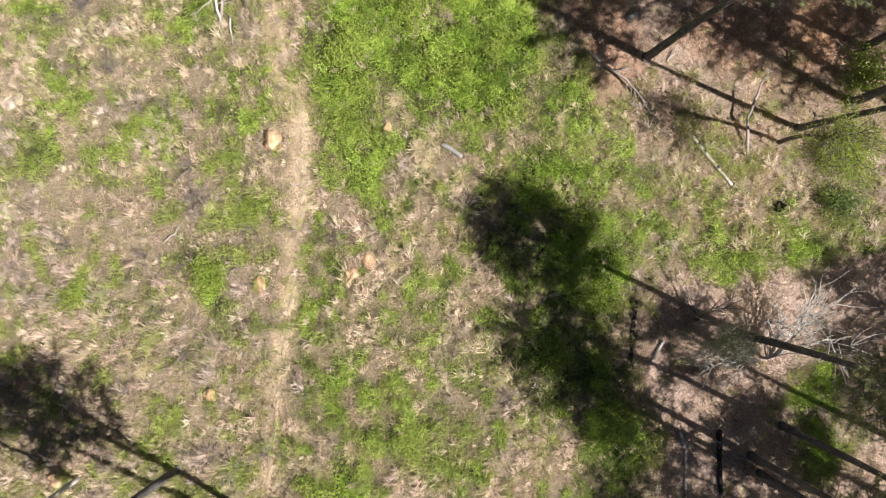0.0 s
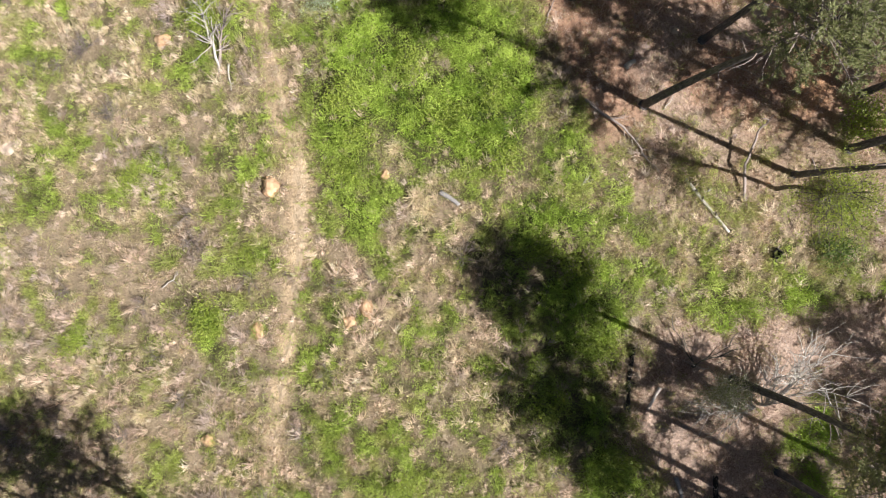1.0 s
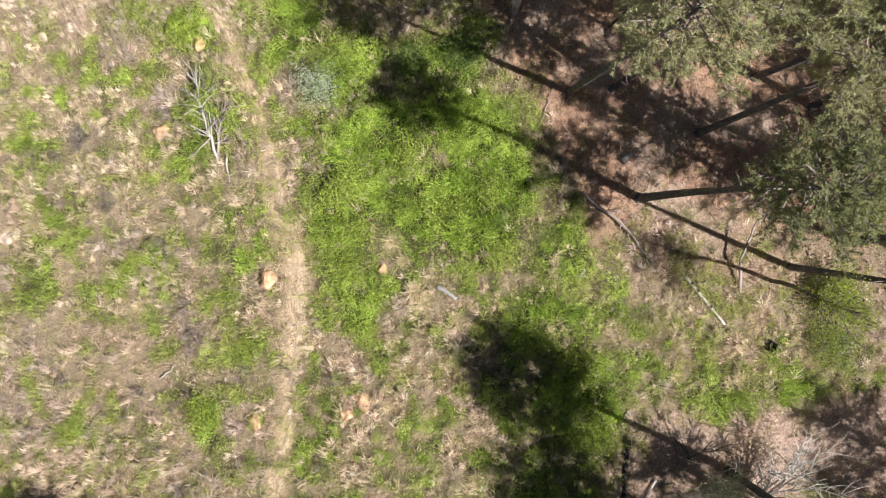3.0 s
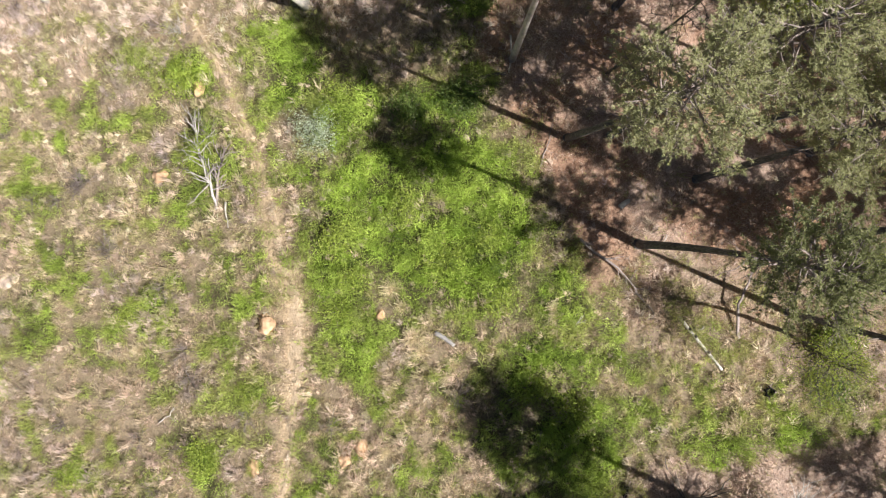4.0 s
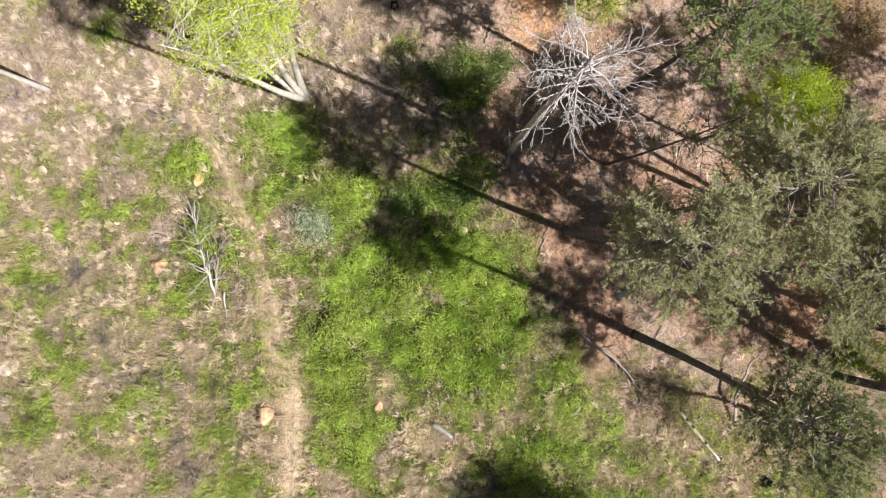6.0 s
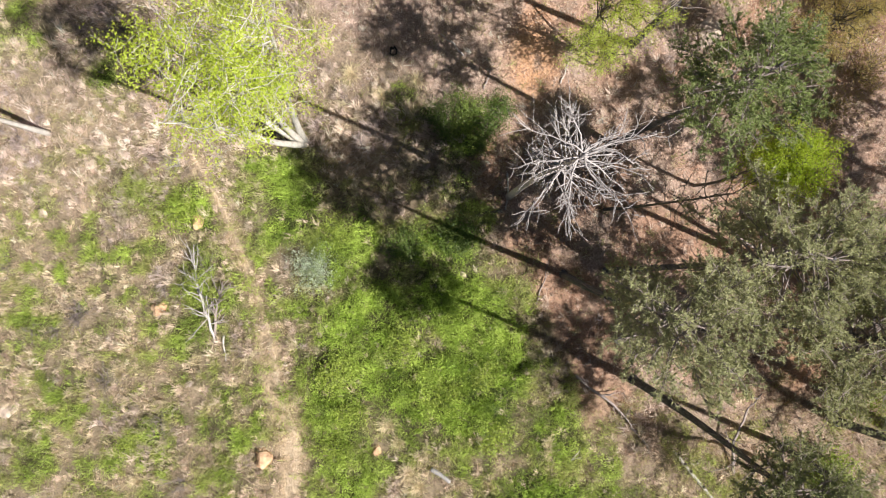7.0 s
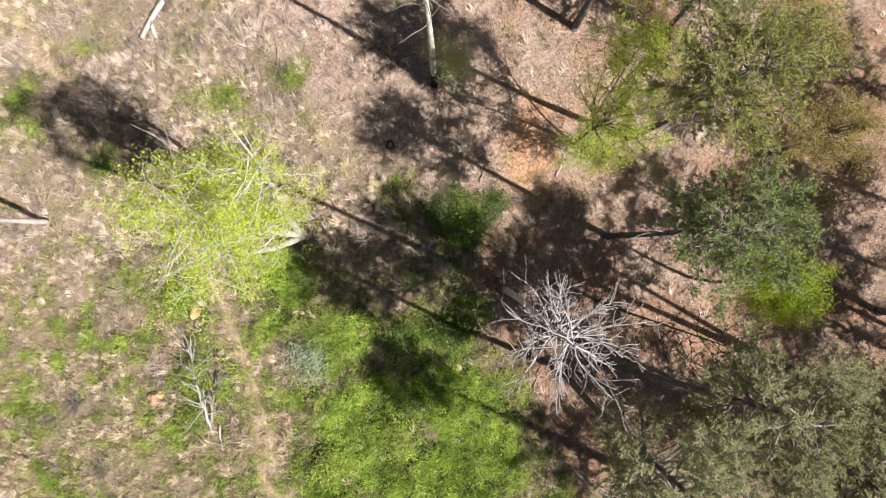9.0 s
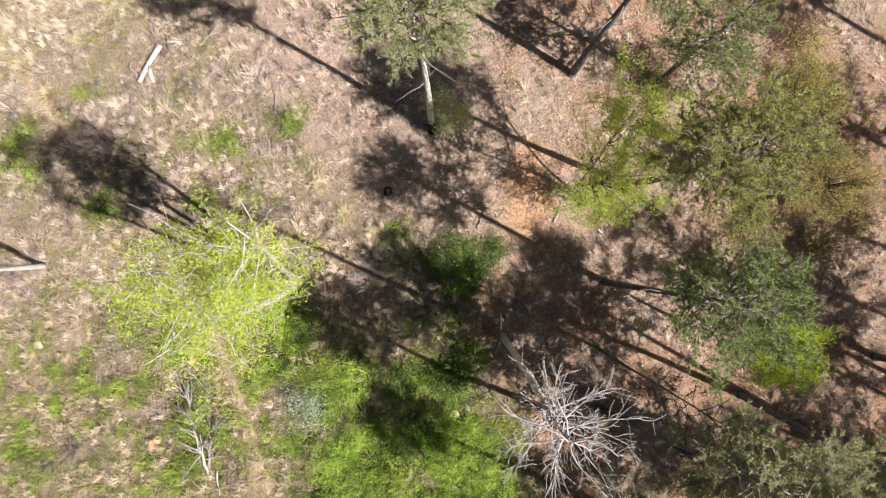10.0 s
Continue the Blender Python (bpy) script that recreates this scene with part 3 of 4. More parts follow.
def broadleaf(x, y, height, crown, radii, trunks, seed, tones, bark, label, name="broadleaf_tree", leaf=0.13, per=26, boughs=34, girth=0.16, bare=0.0, twigs=7, taper=0.85, tuft=0.14):
    """Trunks rise to the given tops; boughs spread inside an ellipsoid about crown (offset from the base), with leaves at the twigs."""
    r = np.random.default_rng(seed)
    root = tree_root(name, x, y, label)
    tw = Wood()
    stems = []
    for tx, ty, tz in trunks:
        u = np.linspace(0, 1, 8)[:, None]
        p = u * np.array([tx, ty, tz]) + np.sin(u * math.pi * 2) * r.normal(0, 0.12, 3) * [1, 1, 0]
        p[0, 2] = -0.25
        tw.limb(p, girth, 0.012, 8, taper)
        stems.append(p)
    tw.mesh("trunk", bark, root)
    cen, cr = np.array(crown, float), np.array(radii, float)
    leafp = []
    for i in range(boughs):
        st = stems[i % len(stems)]
        d = unit(r.normal(size=3))
        target = cen + d * cr * r.uniform(0.55, 1.0)
        gap = np.linalg.norm(st - target + [0, 0, 1.2], axis=1)
        f = min(max(int(np.argmin(gap)) + r.uniform(-0.5, 0.5), 2.2), 6.8) / 7
        p0 = np.array([np.interp(f * 7, range(8), st[:, j]) for j in range(3)])
        way = target - p0
        ln = np.linalg.norm(way)
        pts = crooked(p0, way + np.array([0, 0, 0.2 * ln]), ln, r, 6, 0.24)
        br = Wood()
        br.limb(pts, (0.035 + girth * 0.22) * (1.15 - f), 0.006, 5)
        for s in range(twigs):
            g = r.uniform(0.3, 1.0)
            q0 = np.array([np.interp(g * 6, range(7), pts[:, j]) for j in range(3)])
            tp = crooked(q0, unit(way) * 0.5 + r.normal(size=3) * 0.7, r.uniform(0.4, 1.0), r, 3, 0.2)
            br.limb(tp, 0.014, 0.005, 3)
            if r.random() >= bare:
                leafp.append(tp[1 + r.integers(0, 3, 2 * per)] + r.normal(0, tuft, (2 * per, 3)))
        br.mesh("branch", bark, root)
    if leafp:
        p = np.concatenate(leafp)
        n = len(p)
        c = lerp(np.tile(col(*tones[0]), (n, 1)), col(*tones[1]), np.repeat(r.random(n // per + 1), per)[:n]) * r.uniform(0.85, 1.15, (n, 1))
        nrm = unit(r.normal(size=(n, 3)) * 0.8 + np.array([0.2, -0.1, 0.9]))
        soup("crown", leaflets(p, nrm, r.uniform(0.6, 1.3, n) * leaf, r), 3, TREELEAF, c, root)
    return root


def bare_tree(x, y, name, label, spine, girth, limbs, z0, reach, seed, mat, up=(0.0, 0.8), fork=4, tip=0.05, thick=1.0, arc=None):
    """A leafless tree: a trunk through the spine's points and forked limbs, each a part."""
    r = np.random.default_rng(seed)
    root = tree_root(name, x, y, label, "dead tree")
    sp = np.array(spine, float)
    w = Wood()
    fine = np.stack([np.interp(np.linspace(0, len(sp) - 1, 12), range(len(sp)), sp[:, j]) for j in range(3)], 1)
    w.limb(fine, girth, tip, 9, 0.8)
    w.mesh("trunk", mat, root)
    top = sp[-1, 2]
    for i in range(limbs):
        z = z0 + (top - z0) * (i + r.random()) / limbs
        p0 = np.array([np.interp(z, sp[:, 2], sp[:, j]) for j in range(3)])
        a = i * 2.4 + r.normal(0, 0.3) if arc is None else radians(r.uniform(*arc))
        L = reach * r.uniform(0.45, 1.08)
        pts = crooked(p0, (math.cos(a), math.sin(a), r.uniform(*up)), L, r, 6, 0.16, 0.02)
        b = Wood()
        b.limb(pts, 0.062 * thick * r.uniform(0.7, 1.3) * girth / 0.22, 0.01, 5)
        bough = b.mesh("branch", mat, root)
        for q in range(fork):
            g = r.uniform(0.3, 0.95)
            p = np.array([np.interp(g * 6, range(7), pts[:, j]) for j in range(3)])
            sub = crooked(p, unit(pts[-1] - pts[0]) + r.normal(size=3) * 0.6, L * r.uniform(0.2, 0.45), r, 4, 0.2)
            tw = Wood()
            tw.limb(sub, 0.026 * thick, 0.006, 4)
            if r.random() < 0.6:
                tw.limb(crooked(sub[2], sub[-1] - sub[0] + r.normal(size=3) * 0.4, L * 0.18, r, 3, 0.2), 0.014, 0.006, 3)
            tw.mesh("twig", mat, bough)
    return root


def make_trees():
    pine(11.06, 10.43, 18.8, 2.2, 14.6, (1.0, -1.0), 0.25, 21, 0.45, dens=1.05)
    pine(7.1, 16.2, 18.6, 2.8, 12.5, (1.3, -1.1), 0.21, 22, 0.85, dens=1.4)
    pine(9.5, 16.4, 18.0, 3.6, 12.5, (2.8, 0.9), 0.2, 23, 0.85, dens=1.5)
    pine(14.35, 14.05, 17.2, 4.0, 12.0, (1.5, 0.5), 0.22, 24, 0.85, dens=1.6)
    pine(9.7, 23.4, 17.2, 2.7, 11.0, (1.3, -0.1), 0.19, 25, 0.42, dens=1.3, warm=(0.95, 1.08, 0.85))
    pine(10.8, 28.9, 17.3, 3.0, 12.0, (0.1, -0.3), 0.22, 26, 0.55, dens=1.4, warm=(1.15, 1.1, 0.75))
    pine(0.06, 31.56, 17.4, 2.7, 12.8, (-0.6, 1.7), 0.2, 27, 0.72, dens=1.4, bark=BARK_PALE, label="pine with pale grey trunk charred black at its foot")
    pine(7.69, 34.83, 17.5, 3.0, 10.5, (1.2, 1.0), 0.22, 28, 0.5)
    pine(12.6, 34.6, 11.5, 2.7, 4.5, (0.2, 0.2), 0.15, 31, 0.4, warm=(0.95, 1.0, 0.85))
    pine(19.6, 6.7, 19.3, 3.3, 13.8, (0.8, -1.0), 0.2, 29, 0.5)
    pine(16.1, -4.6, 18.2, 3.7, 12.0, (1.0, -0.5), 0.24, 30, 0.5, dens=2.5)
    shade_pine = pine(18.6, -9.7, 17.6, 3.3, 11.2, (1.0, -0.6), 0.22, 32, 0.5, dens=1.15)
    edge = [(16.9, -11.35, 130, 0.97), (17.4, -12.3, 20, 0.9), (-14.6, -12.1, 200, 1.03), (-8.8, -15.4, 80, 1.05), (25.2, 19.4, 160, 1.0), (20.9, -14.4, 15, 1.0), (-10.6, -14.8, 260, 1.0),
              (20.8, 15.6, 120, 1.0), (17.5, 17.2, 330, 1.0), (22.6, 8.1, 45, 1.15), (23.4, 11.2, 200, 1.0), (22.5, -18.5, 300, 1.0)]
    deep_wood = [(32.5, 15.6, 190, 1.05), (33.2, 10.2, 280, 1.05), (27.5, 6.5, 80, 1.05), (34, 13, 20, 1.1), (35.5, 18, 250, 1.1), (33.5, 22.5, 310, 1.05), (34, 27, 20, 1.1), (31, 34, 100, 1.05),
              (30, -17, 75, 1.05), (28, -20, 140, 1.05), (26.4, -11.2, 170, 1.0), (36, -9.5, 60, 1.1), (33, -17, 220, 1.1), (36, -13, 10, 1.1),
              (32, 4.2, 90, 1.1), (36, 7.5, 15, 1.1)]
    for x, y, turn, s in edge + deep_wood:
        m = Matrix.Translation(at_ground(x, y)) @ pose(0, 0, 0, 0, 0, turn) @ Matrix.Scale(s, 4)
        copy_thing(shade_pine, m)
    yellow = ((0.47, 0.6, 0.055), (0.68, 0.77, 0.15))
    broadleaf(-7.1, 23.2, 18, (0.0, 0.6, 14.9), (3.4, 3.7, 5.2), [(2.0, 2.5, 20.0), (-1.3, -1.9, 17.0), (-2.2, 0.9, 16.0), (0.3, 0.7, 17.0)], 41, yellow, BARK_PALE,
              "tall pale-barked tree with fresh yellow-green spring leaves", per=28, boughs=104, girth=0.21, leaf=0.098, bare=0.46, taper=0.95, tuft=0.17)
    broadleaf(14.4, 21.2, 13, (0.2, 0, 10.8), (2.0, 1.7, 1.8), [(0.2, 0, 12.5)], 42, ((0.32, 0.44, 0.03), (0.5, 0.6, 0.07)), BARK_BROWN,
              "slender tree with vivid yellow-green new leaves", per=44, boughs=40, girth=0.1, leaf=0.075)
    broadleaf(7.8, 28.4, 13, (0.6, 1.2, 9.5), (3.0, 3.2, 3.4), [(-0.6, -0.5, 12.5), (1.4, 3.4, 11)], 43, ((0.42, 0.52, 0.06), (0.62, 0.7, 0.15)), BARK_BROWN,
              "thin forked tree with sparse yellow-green leaves", per=34, boughs=50, girth=0.075, leaf=0.085, bare=0.2)
    broadleaf(8.6, 27.6, 6, (-0.4, 0.1, 4.0), (2.3, 1.5, 1.5), [(0.2, 0.1, 5.5), (-1.5, 0.3, 4.5)], 49, ((0.42, 0.52, 0.07), (0.62, 0.7, 0.17)), BARK_BROWN,
              "low sapling with bright yellow-green new leaves", per=22, boughs=26, girth=0.05, leaf=0.08, bare=0.2)
    broadleaf(18.9, 28.2, 9.5, (0, 0, 7.0), (2.6, 2.4, 2.4), [(0.2, 0.2, 9)], 44, ((0.34, 0.28, 0.09), (0.56, 0.47, 0.18)), BARK_BROWN,
              "small oak with sparse brownish-yellow leaves", per=20, boughs=46, girth=0.13, leaf=0.08)
    broadleaf(17.0, 32.6, 10, (0, 0, 7.5), (2.6, 2.6, 2.6), [(0.2, -0.3, 9.5)], 45, ((0.34, 0.3, 0.09), (0.56, 0.5, 0.17)), BARK_BROWN,
              "small oak with sparse brownish-yellow leaves", per=20, boughs=44, girth=0.13, leaf=0.08)
    broadleaf(18.6, 5.9, 10.5, (-0.9, -1.8, 7.6), (2.2, 2.2, 2.2), [(-0.8, -0.9, 10)], 46, ((0.2, 0.27, 0.04), (0.42, 0.48, 0.1)), BARK_BROWN,
              "leaning tree with light-coloured branches and sparse yellow-green leaves", per=9, boughs=40, girth=0.14, leaf=0.09)
    broadleaf(0.9, 32.0, 6, (0, 0, 3.6), (1.2, 1.1, 1.8), [(0.1, 0.2, 5.5)], 47, ((0.36, 0.42, 0.16), (0.5, 0.55, 0.25)), BARK_PALE,
              "young tree with pale twigs and small light green leaves", per=10, boughs=26, girth=0.06, leaf=0.09)
    bare_tree(4.05, 20.4, "dead_snag", "dead barkless pine with silver-white bare branches", [(0, 0, -0.3), (0.05, 0.0, 6), (0.05, -0.15, 12), (0.15, -0.35, 17.0), (0.2, -0.45, 20.4)], 0.21, 44, 15.8, 2.2, 51, SNAGWOOD, (-0.25, 0.5), 8, 0.05, 0.47)
    bare_tree(9.3, 19.8, "leafless_tree", "slender leafless grey-brown tree with fine twigs", [(0, 0, -0.3), (0.3, -0.2, 5), (0.6, -0.3, 10), (0.8, -0.4, 16)], 0.1, 22, 9.0, 1.7, 52, BARK_BROWN, (0.3, 1.0), 6, 0.02, 0.6)
    bare_tree(17.5, -6.0, "bare_tree", "spreading bare small tree with pale grey branches", [(0, 0, -0.2), (0.1, 0.1, 0.6), (0.2, 0.3, 1.2)], 0.12, 16, 0.4, 5.2, 53, DEADWOOD, (0.35, 0.85), 9, 0.05, 1.15, (30, 112))
    bare_tree(17.3, -6.1, "bare_tree", "low fan of pale grey bare limbs", [(0, 0, -0.2), (-0.2, 0.0, 0.5), (-0.4, 0.05, 0.8)], 0.09, 11, 0.3, 3.8, 57, DEADWOOD, (0.1, 0.45), 7, 0.04, 0.8, (140, 215))
    bare_tree(13.8, -3.9, "bare_tree", "bare forked sapling with dark thin limbs", [(0, 0, -0.2), (0.0, 0.05, 0.25), (0.0, 0.1, 0.5)], 0.07, 4, 0.1, 3.3, 56, BARK_BROWN, (0.3, 0.6), 2, 0.05, 2.0, (35, 135))
    broadleaf(14.9, -5.1, 4, (-0.2, 0.2, 3.0), (1.9, 1.3, 1.3), [(0.2, 0.3, 3.8), (-0.9, 0.3, 3.2)], 48, ((0.2, 0.25, 0.12), (0.36, 0.4, 0.2)), BARK_PALE,
              "low spreading tree with pale limbs and sparse grey-green leaves", per=12, boughs=30, girth=0.07, leaf=0.07)
    bare_tree(-21.8, 23.8, "dead_pole", "standing dead white tree pole with a few stubs", [(0, 0, -0.3), (0.2, -0.1, 5), (0.4, -0.1, 11)], 0.19, 5, 7, 0.8, 54, DEADWOOD, (0.1, 0.5), 1)
    bare_tree(-20.2, -12.7, "dead_pole", "standing weathered grey tree pole", [(0, 0, -0.3), (0.1, -0.1, 4), (0.2, -0.3, 8)], 0.16, 4, 5, 0.8, 55, DEADWOOD, (0.1, 0.5), 1)


# ---- stones, dead wood and shrubs ----
def rock(x, y, sx, sy, sz, mat, seed, label):
    r = np.random.default_rng(seed)
    bm = bmesh.new()
    bmesh.ops.create_icosphere(bm, subdivisions=3, radius=0.5)
    o = Vector(r.uniform(0, 50, 3))
    for v in bm.verts:
        p = v.co * 2
        k = 1 + 0.5 * noise.noise(p * 1.1 + o) + 0.2 * noise.noise(p * 3.1 + o)
        v.co = Vector((p.x * k * sx / 2, p.y * k * sy / 2, max(p.z * k, -0.3) * sz / 2))
    me = bpy.data.meshes.new("rock")
    bm.to_mesh(me)
    bm.free()
    me.materials.append(mat)
    ob = new("rock", me)
    ob.location = at_ground(x, y, -0.12 * sz)
    ob.rotation_euler = (0, 0, r.uniform(0, 6.28))
    return tagged(ob, label, "rock")


def log(x0, y0, x1, y1, rad, mat, label, seed=1, rise=0.0, name="log"):
    r = np.random.default_rng(seed)
    a, b = np.array([x0, y0, gz(x0, y0) + rad * 0.8]), np.array([x1, y1, gz(x1, y1) + rad * 0.8 + rise])
    u = np.linspace(0, 1, 9)[:, None]
    p = a + (b - a) * u + np.sin(u * 3.1) * r.normal(0, 0.05, 3) * [1, 1, 0.3]
    w = Wood()
    w.limb(p - a, rad, rad * 0.75, 10)
    ob = w.mesh(name, mat)
    ob.location = a
    if np.linalg.norm(b - a) > 2:
        for q in (0.3, 0.62):
            st = Wood()
            st.limb(crooked(p[int(q * 8)] - a, r.normal(size=3) * [1, 1, 0.4] + [0, 0, 0.5], rad * r.uniform(2, 3.4), r, 2), rad * 0.35, rad * 0.16, 6)
            st.mesh("stub", mat, ob)
    return tagged(ob, label, "log")


def fallen_branch(pts, rad, mat, label, seed, forks=6, fork_len=0.9, name="fallen_branch"):
    """A dead branch on the ground with its forks, each a part; pts are x, y and height over the ground."""
    r = np.random.default_rng(seed)
    P = np.array([(x, y, float(gz(x, y)) + h) for x, y, h in pts])
    root = new(name)
    root.location = P[0]
    tagged(root, label, "branch")
    k = (len(P) - 1) * 4
    f = np.stack([np.interp(np.linspace(0, len(P) - 1, k + 1), range(len(P)), P[:, j]) for j in range(3)], 1)
    f[1:-1] += r.normal(0, 0.035, (k - 1, 3))
    w = Wood()
    w.limb(f - P[0], rad, rad * 0.3, 7)
    w.mesh("stem", mat, root)
    along = unit(P[-1] - P[0])
    for i in range(forks):
        q = f[r.integers(k // 4, k)]
        d = along + r.normal(size=3) * [0.7, 0.7, 0.2] + [0, 0, 0.12]
        b = Wood()
        t = crooked(q - P[0], d, fork_len * r.uniform(0.5, 1.2), r, 4, 0.18)
        b.limb(t, rad * 0.42, rad * 0.14, 5)
        b.limb(crooked(t[2], d + r.normal(size=3) * 0.5, fork_len * 0.4, r, 3, 0.2), rad * 0.22, rad * 0.1, 4)
        b.mesh("fork", mat, root)
    return root


def shrub(x, y, rad, height, tones, seed, label, leaf=0.09, count=2600, name="shrub"):
    r = np.random.default_rng(seed)
    root = tree_root(name, x, y, label, "shrub")
    tips = []
    for i in range(22):
        a, q = r.uniform(0, 6.28), math.sqrt(r.random())
        t = crooked((r.normal(0, 0.08), r.normal(0, 0.08), -0.05), (math.cos(a) * q * rad, math.sin(a) * q * rad, height * r.uniform(0.6, 1.0)), math.hypot(q * rad, height * 0.85), r, 5, 0.16)
        w = Wood()
        w.limb(t, 0.02, 0.006, 4)
        w.mesh("stem", BARK_BROWN, root)
        tips.append(t)
    count = count // 242 * 242
    p = np.concatenate([t[2 + r.integers(0, 4, count // 22)] for t in tips]) + np.repeat(r.normal(0, 0.22 * (0.4 + rad), (count // 22 * 22 // 11, 3)), 11, 0) * [1, 1, 0.7] + r.normal(0, 0.11 * (0.5 + rad), (count // 22 * 22 // 11 * 11, 3)) * [1, 1, 0.6]
    n = len(p)
    p[:, 2] = np.abs(p[:, 2])
    # leaf tone runs from darker low down to lighter at the top
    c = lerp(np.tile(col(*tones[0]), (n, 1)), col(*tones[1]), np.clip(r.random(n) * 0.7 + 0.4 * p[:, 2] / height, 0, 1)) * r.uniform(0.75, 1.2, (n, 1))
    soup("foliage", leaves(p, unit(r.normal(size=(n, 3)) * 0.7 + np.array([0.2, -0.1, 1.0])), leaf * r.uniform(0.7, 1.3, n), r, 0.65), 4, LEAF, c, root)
    return root


def dry_shrub(x, y, rad, height, seed, mat, label, stems=26, name="dry_shrub"):
    r = np.random.default_rng(seed)
    root = tree_root(name, x, y, label, "dry shrub")
    for i in range(stems):
        w = Wood()
        a, q = r.uniform(0, 6.28), math.sqrt(r.random())
        t = crooked((r.normal(0, 0.06), r.normal(0, 0.06), -0.05), (math.cos(a) * q * rad, math.sin(a) * q * rad, height * r.uniform(0.5, 1.0)), math.hypot(q * rad, height * 0.8), r, 4, 0.2)
        w.limb(t, 0.016, 0.006, 3)
        for s in range(3):
            w.limb(crooked(t[1 + r.integers(0, 4)], t[-1] - t[0] + r.normal(size=3) * 0.5 * rad, rad * 0.5, r, 2, 0.25), 0.009, 0.004, 3)
        w.mesh("stem", mat, root)
    return root


def tussock(x, y, rad, seed):
    r = np.random.default_rng(seed)
    n = 240
    az = r.uniform(0, 6.28, n)
    p = np.stack([r.normal(0, rad * 0.2, n), r.normal(0, rad * 0.2, n), np.full(n, -0.03)], 1)
    v = blades(p, r.uniform(0.6, 1.25, n) * rad, r.uniform(0.018, 0.034, n), np.abs(r.normal(0.55, 0.35, n)), az, r.uniform(0.3, 1.2, n), r)
    c = lerp(np.tile(STRAW, (n, 1)), col(0.62, 0.6, 0.3), r.random(n) * 0.6) * r.uniform(0.8, 1.2, (n, 1))
    ob = soup("grass_tussock", v, 4, GRASS, c)
    ob.location = at_ground(x, y)
    return tagged(ob, "large pale straw-yellow grass tussock with arching blades", "grass tussock", "grass tussocks")


def make_things():
    first = tussock(-1.3, 5.3, 0.75, 140)
    turn = np.random.default_rng(8)
    for x, y, q in [(-0.7, 4.6, 0.9), (0.9, 3.9, 0.7), (-2.4, 7.9, 0.9), (-1.9, 7.0, 0.7), (6.3, 7.0, 0.6), (-2.6, -0.9, 0.8), (-0.6, -1.4, 0.8), (-6.4, -12.2, 0.9), (-5.0, -10.8, 0.7),
                    (6.4, 6.4, 0.7), (13.1, 0.6, 0.7), (-16.4, 4.4, 0.8), (-17.5, 10.4, 0.9), (-19.0, -4.0, 0.9), (-21.6, -5.2, 0.8), (-16.4, -6.6, 0.9), (-3.0, 25.8, 0.8), (-1.0, 26.6, 0.8),
                    (-4.6, 27.0, 0.9), (-6.0, 28.6, 0.9), (-10.5, 27.5, 0.9), (-21.5, 33.5, 1.1), (-19.8, 36.5, 1.1), (-23, 35, 1.1)]:
        copy_thing(first, Matrix.Translation(at_ground(x, y)) @ pose(0, 0, 0, 0, 0, turn.uniform(0, 360)) @ Matrix.Scale(q, 4))
    tan, pale = "weathered tan sandstone boulder bedded in the grass", "pale pinkish stone lying in dry grass"
    for i, (x, y, sx, sy, sz) in enumerate([(-9.25, 5.95, 0.8, 1.0, 0.6), (-4.85, -1.3, 0.75, 0.6, 0.45), (-3.95, -0.6, 1.0, 0.55, 0.4), (-13.2, 18.9, 0.55, 0.75, 0.4), (-15.3, 14.0, 0.6, 0.7, 0.45),
                                            (-12.8, -8.0, 0.6, 0.55, 0.35), (-21.4, -12.7, 0.7, 0.65, 0.5), (-3.0, 6.5, 0.5, 0.4, 0.3), (-3.6, 3.2, 0.4, 0.3, 0.2), (-9.9, -1.9, 0.8, 0.6, 0.3)]):
        rock(x, y, sx * 1.15, sy * 1.15, sz * 1.3, ROCK, 60 + i, tan)
    for i, (x, y, sx, sy, sz) in enumerate([(-12.6, 13.35, 0.7, 0.5, 0.4), (-23.9, 8.2, 1.1, 0.9, 0.4), (-24.2, 2.1, 1.2, 1.1, 0.5), (-22.1, 19.3, 0.55, 0.45, 0.35), (15.2, 29.6, 1.3, 1.7, 0.5),
                                            (-19.6, -1.6, 0.5, 0.4, 0.25), (1.6, 16.1, 0.4, 0.3, 0.2), (-4.9, 13.5, 0.35, 0.3, 0.2), (-6.2, 12.8, 0.35, 0.35, 0.25), (12.8, 14.6, 0.5, 0.45, 0.25)]):
        rock(x, y, sx, sy, sz, PALEROCK, 80 + i, pale)
    silver = "weathered silver-grey fallen log without bark"
    log(-0.05, 5.6, 1.0, 4.9, 0.14, GREYWOOD, "short pale grey log lying in green weeds", 1)
    log(13.4, 6.45, 15.85, 3.5, 0.1, DEADWOOD, "long pale fallen log with patches of dark bark", 2)
    pale_log = bpy.data.objects["log.001"]
    flake_way = np.array([2.45, -2.95, 0.0])
    for q in (0.06, 0.22, 0.36, 0.66):
        fl = Wood()
        fl.limb(np.array([flake_way * q + [0.03, 0.02, 0.035], flake_way * (q + 0.035) + [0.03, 0.02, 0.035]]), 0.085, 0.08, 7)
        tagged(fl.mesh("bark_patch", BARK_BROWN, pale_log), "dark clinging bark")
    log(14.3, 5.75, 14.85, 5.95, 0.06, DEADWOOD, "short pale piece of broken branch", 3)
    log(-15.3, 36.3, -16.5, 34.2, 0.16, DEADWOOD, "bleached white log on pink dry grass", 4)
    log(-15.9, 35.0, -15.6, 34.2, 0.12, DEADWOOD, silver, 5)
